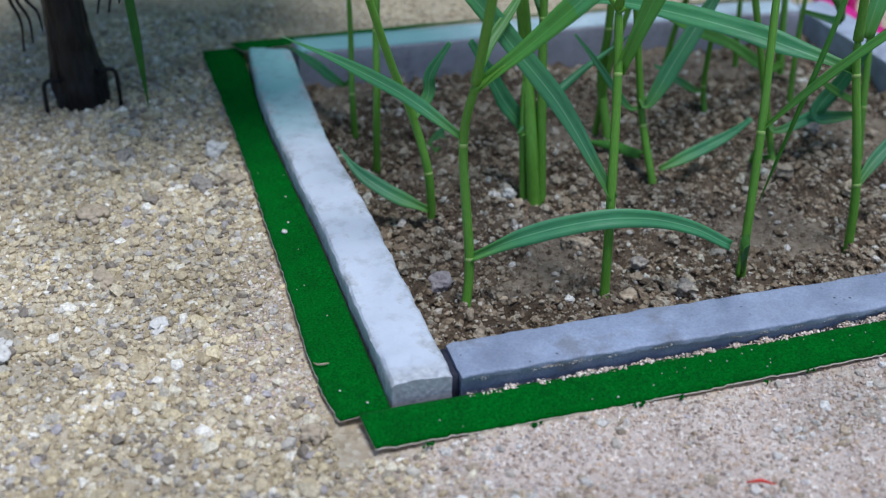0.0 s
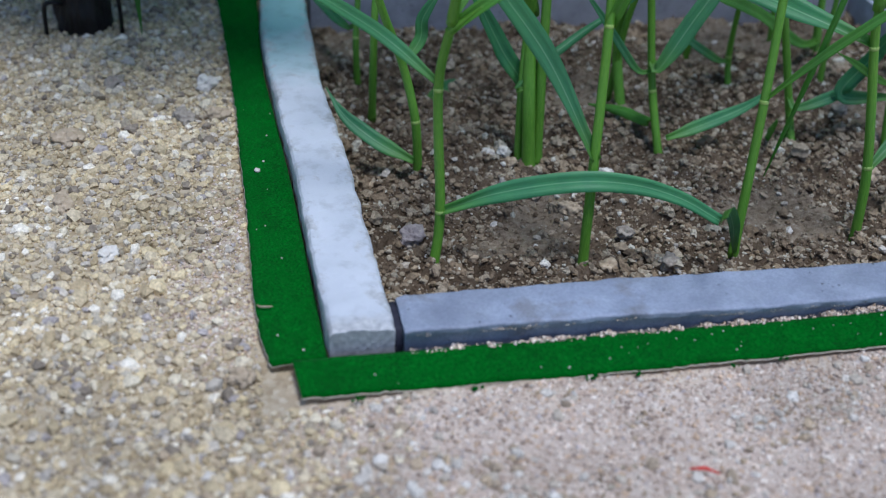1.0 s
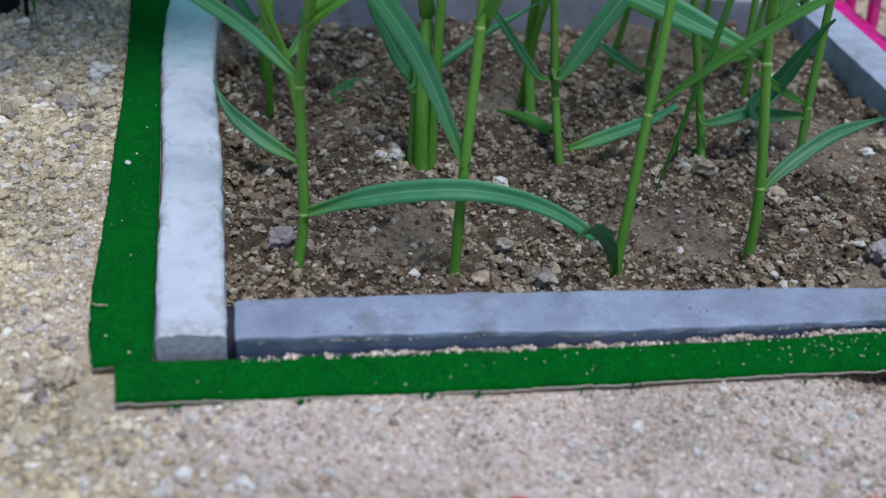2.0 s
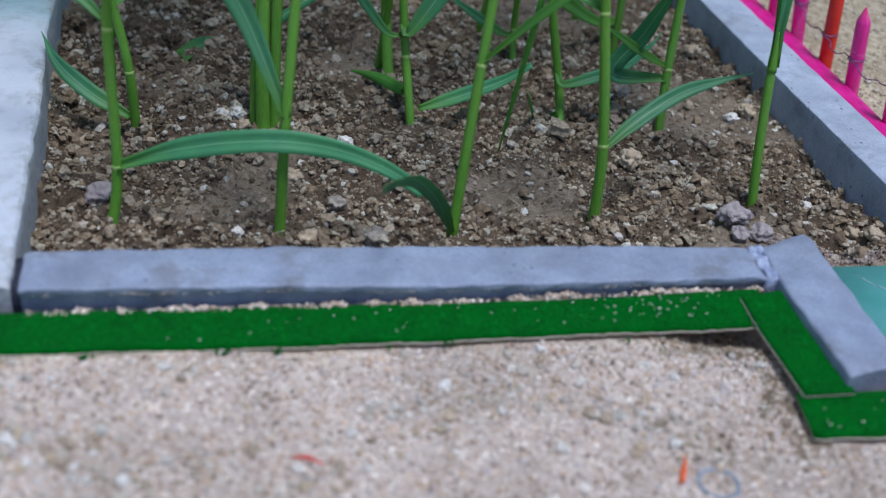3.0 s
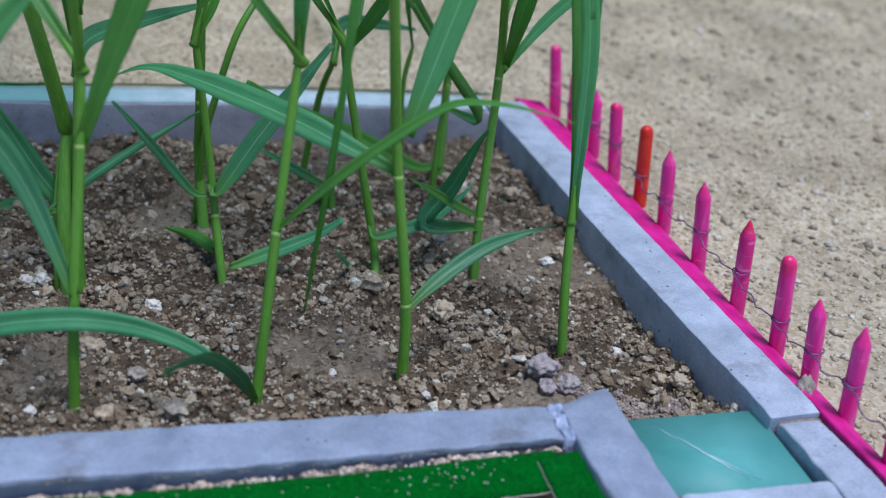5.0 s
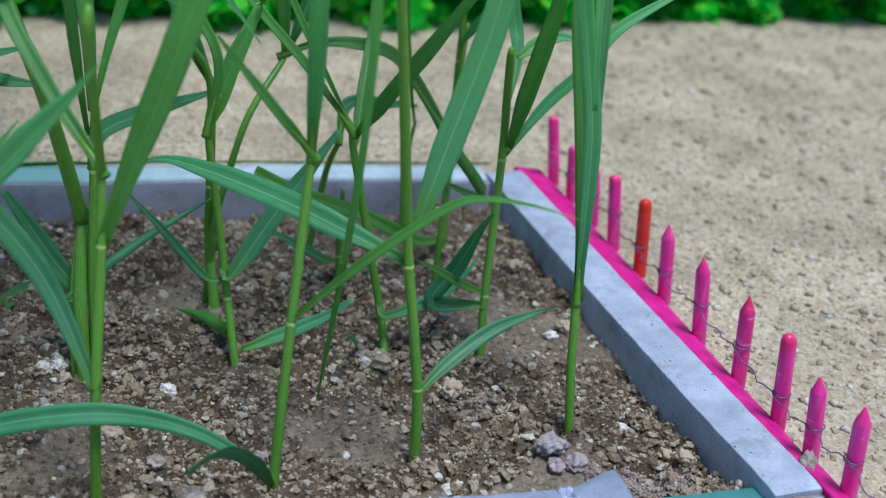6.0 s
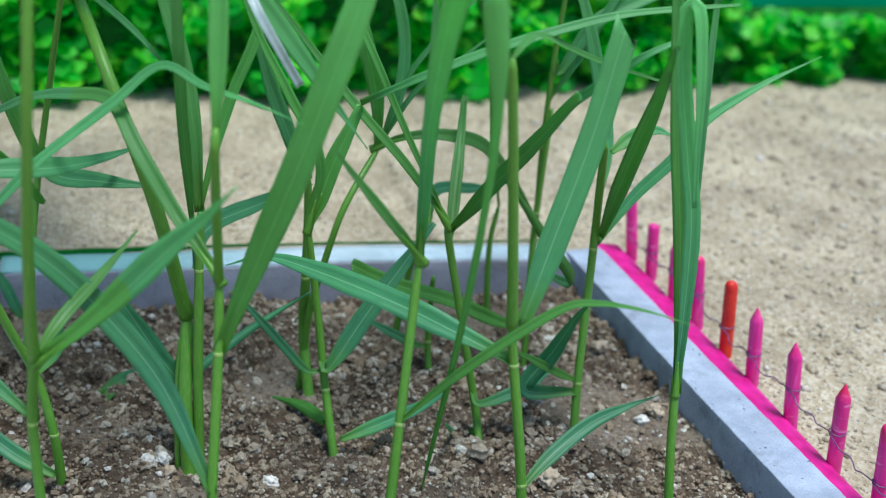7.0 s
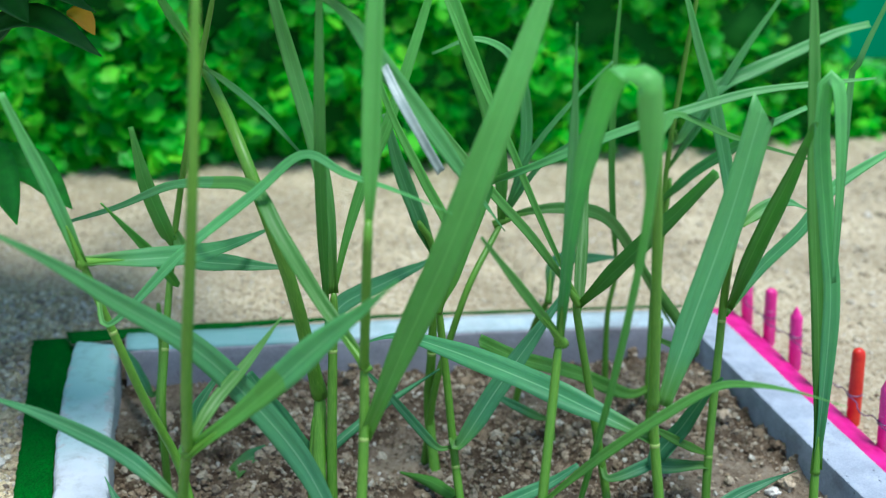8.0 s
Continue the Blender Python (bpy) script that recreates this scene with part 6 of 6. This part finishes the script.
def tree():
    bx, by = -0.1168, 0.292
    e = tagged(base_at("small_tree", bx, by, 0.0), "small artificial tree with glossy black trunk and dark leaves", "tree")
    trunk = [Vector((bx + dx, by + dy, z)) for dx, dy, z in ((0.001, 0, -0.012), (0, 0, 0.0), (-0.001, 0.001, 0.02), (-0.003, 0.002, 0.05), (-0.004, 0.003, 0.09), (-0.005, 0.002, 0.12), (0.0, 0.0, 0.16), (0.010, -0.004, 0.20), (0.020, -0.007, 0.225))]
    line = spline(trunk, 60)
    rad = [0.0142 - 0.0040 * blend(i / 59, 0.0, 0.3) - 0.006 * blend(i / 59, 0.4, 1.0) for i in range(60)]
    v, f, _ = tube(line, rad, 48, 0.95, 0.16)
    v = [q + Vector((q.x - line[i // 48].x, q.y - line[i // 48].y, 0)) * 0.16 * noise.noise(Vector(((i % 48) * 0.8, (i // 48) * 0.10, 3))) for i, q in enumerate(v)]
    mesh_object("trunk", v, f, mat_trunk, e, True, "glossy black ridged trunk")
    rng = np.random.default_rng(8)
    hang = [(-0.0200, 0.066, -0.0140, 0.046, 0.0), (-0.0235, 0.066, -0.0195, 0.040, 0.0), (-0.0265, 0.068, -0.0245, 0.036, 0.0), (0.0150, 0.080, 0.0135, 0.052, 0.0), (0.0200, 0.080, 0.0190, 0.052, 0.0),
            (0.0235, 0.080, 0.0245, 0.056, 0.0), (0.0270, 0.080, 0.0285, 0.056, 0.0)]
    for x0, z0, x1, z1, dy in hang:
        pts = [Vector((bx + x0 * 0.4, by - 0.008, z0 + 0.012)), Vector((bx + x0, by - 0.012, z0)), Vector((bx + (x0 + x1) / 2 + 0.002, by - 0.013, (z0 + z1) / 2)), Vector((bx + x1, by - 0.012, z1))]
        line = spline(pts, 18)
        v, f, _ = tube(line, [0.0013 - 0.0008 * i / 17 for i in range(18)], 7)
        mesh_object("aerial_root", v, f, mat_trunk, e, True, "thin black hanging root")
    for side, x0, z0, x1 in ((1, 0.011, 0.019, 0.0185), (-1, -0.012, 0.016, -0.0185)):
        pts = [Vector((bx + x0 * 0.8, by - 0.008, z0)), Vector((bx + x1 * 0.93, by - 0.010, z0 + 0.001)), Vector((bx + x1, by - 0.010, z0 * 0.55)), Vector((bx + x1, by - 0.010, -0.002))]
        line = spline(pts, 16)
        v, f, _ = tube(line, [0.0012] * 16, 7)
        mesh_object("aerial_root", v, f, mat_trunk, e, True, "thin black looping root")
    # Unseen branches and leaves, placed to shade the gravel behind the bed.
    for k in range(29):
        a = 2 * math.pi * k / 29 + 0.3
        reach = 0.03 + 0.12 * rng.random()
        tip = Vector((bx + 0.085 + 1.1 * reach * math.cos(a), by + 0.025 + reach * math.sin(a), 0.265 + 0.05 * rng.random()))
        line = spline([Vector((bx + 0.006 + 0.0005 * k, by - 0.002 - 0.0002 * k, 0.185 + 0.0014 * k)), Vector((bx + 0.05 + 0.3 * reach * math.cos(a), by + 0.01 + 0.3 * reach * math.sin(a), 0.255)), tip], 12)
        v, f, _ = tube(line, [0.003 - 0.0018 * i / 11 for i in range(12)], 7)
        mesh_object("branch", v, f, mat_trunk, e)
        for j in range(8):
            b = a + rng.normal(0, 0.9)
            root = line[4 + j]
            size = 0.045 + 0.02 * rng.random()
            broad_leaf(e, root, root + Vector((size * math.cos(b), size * math.sin(b), -0.006 - 0.015 * rng.random() + 0.008 * (j % 3))), 0.020 + 0.008 * rng.random(), mat_treeleaf)
    broad_leaf(e, Vector((-0.0556, 0.2700, 0.1360)), Vector((-0.0389, 0.2400, 0.1069)), 0.0160, mat_treeleaf)
    broad_leaf(e, Vector((-0.0541, 0.2700, 0.1279)), Vector((-0.0169, 0.2600, 0.1053)), 0.0180, mat_treeleaf)
    broad_leaf(e, Vector((-0.0626, 0.2800, 0.1276)), Vector((-0.0337, 0.2700, 0.1134)), 0.0150, mat_treeleaf)
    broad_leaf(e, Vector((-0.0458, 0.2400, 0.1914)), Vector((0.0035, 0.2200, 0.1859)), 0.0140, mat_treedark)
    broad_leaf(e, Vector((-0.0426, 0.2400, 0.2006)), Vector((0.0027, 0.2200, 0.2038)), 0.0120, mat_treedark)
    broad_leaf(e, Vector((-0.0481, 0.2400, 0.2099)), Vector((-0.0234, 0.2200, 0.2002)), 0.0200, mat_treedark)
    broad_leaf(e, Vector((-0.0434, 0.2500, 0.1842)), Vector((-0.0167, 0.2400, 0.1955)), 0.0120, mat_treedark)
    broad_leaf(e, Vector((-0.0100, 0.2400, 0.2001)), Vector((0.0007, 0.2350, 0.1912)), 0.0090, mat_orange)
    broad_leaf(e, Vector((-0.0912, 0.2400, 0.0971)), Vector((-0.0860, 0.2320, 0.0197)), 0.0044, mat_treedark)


tree()


# ---- hedge and green sheet ----
def hedge(label, x0, x1, y0, y1, top, count, seed):
    e = tagged(base_at("hedge", (x0 + x1) / 2, (y0 + y1) / 2, 0.0), label, "hedge")
    rng = np.random.default_rng(seed)
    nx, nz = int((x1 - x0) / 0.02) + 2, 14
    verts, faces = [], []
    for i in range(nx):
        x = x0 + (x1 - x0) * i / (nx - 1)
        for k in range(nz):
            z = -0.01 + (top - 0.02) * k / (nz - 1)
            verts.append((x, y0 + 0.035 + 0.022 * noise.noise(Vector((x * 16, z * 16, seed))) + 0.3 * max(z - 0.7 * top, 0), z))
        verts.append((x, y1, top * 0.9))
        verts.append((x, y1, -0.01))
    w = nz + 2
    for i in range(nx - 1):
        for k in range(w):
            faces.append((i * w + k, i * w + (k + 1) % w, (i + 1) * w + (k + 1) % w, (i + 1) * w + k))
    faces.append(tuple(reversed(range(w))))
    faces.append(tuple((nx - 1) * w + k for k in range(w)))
    mesh_object("shade_backing", verts, faces, mat_core, e, True, "dark green backing coloured as the shade inside the hedge")
    leaf_v = np.array([(0, 0, 0), (0.42, 0.35, 0.10), (0.5, 0.75, 0.04), (0, 1.05, -0.06), (-0.5, 0.75, 0.04), (-0.42, 0.35, 0.10), (0, 0.55, -0.03)])
    leaf_f = [(0, 1, 6), (1, 2, 6), (2, 3, 6), (3, 4, 6), (4, 5, 6), (5, 0, 6)]
    vs, fs = [], []
    for n in range(count):
        x, z = rng.uniform(x0, x1), 1.12 * top * rng.random() ** 0.9
        clump = noise.noise(Vector((x * 24, z * 24, seed + 3)))
        if clump < -0.30 and rng.random() < 0.7:
            continue
        y = y0 + 0.032 - 0.046 * clump + rng.uniform(-0.008, 0.012)
        size = (0.009 + 0.007 * rng.random()) * (1 + 0.3 * clump)
        m = Matrix.Translation((x, y, z)) @ Euler((radians(rng.uniform(-85, 5)), radians(rng.uniform(-40, 40)), radians(180 + rng.uniform(-70, 70)))).to_matrix().to_4x4() @ Matrix.Scale(size, 4)
        o = len(vs)
        vs += [m @ Vector(q) for q in leaf_v]
        fs += [tuple(o + k for k in q) for q in leaf_f]
    leaf_cover = mesh_object("leaves", vs, fs, mat_hedge, e, True, "small rounded bright green leaves")
    leaf_cover["kind"] = "stuff"
    return e


hedge("thick hedge of small rounded bright green leaves behind the sand", -0.55, 0.56, 0.582, 0.74, 0.26, 16500, 41)
hedge("low clipped edge of the green hedge before a green sheet", 0.56, 1.30, 0.597, 0.70, 0.050, 6200, 42)


def sheet():
    verts, faces = [], []
    nx, nz = 60, 14
    for layer in (0.0, 0.004):
        for i in range(nx):
            for k in range(nz):
                x, z = 0.50 + 1.3 * i / (nx - 1), 0.45 * k / (nz - 1) - 0.01
                verts.append((x, 0.76 + layer + 0.008 * math.sin(x * 22) + 0.006 * noise.noise(Vector((x * 7, z * 7, 2))), z))
    half = nx * nz
    for i in range(nx - 1):
        for k in range(nz - 1):
            o = i * nz + k
            faces.append((o, o + nz, o + nz + 1, o + 1))
            faces.append((half + o, half + o + 1, half + o + nz + 1, half + o + nz))
    for i in range(nx - 1):
        faces.append((i * nz, half + i * nz, half + (i + 1) * nz, (i + 1) * nz))
        faces.append((i * nz + nz - 1, (i + 1) * nz + nz - 1, half + (i + 1) * nz + nz - 1, half + i * nz + nz - 1))
    for k in range(nz - 1):
        faces.append((k, k + 1, half + k + 1, half + k))
        o = (nx - 1) * nz + k
        faces.append((o, half + o, half + o + 1, o + 1))
    tagged(mesh_object("green_sheet", verts, faces, mat_sheet), "smooth bright green sheet standing behind the low hedge", "sheet")


sheet()
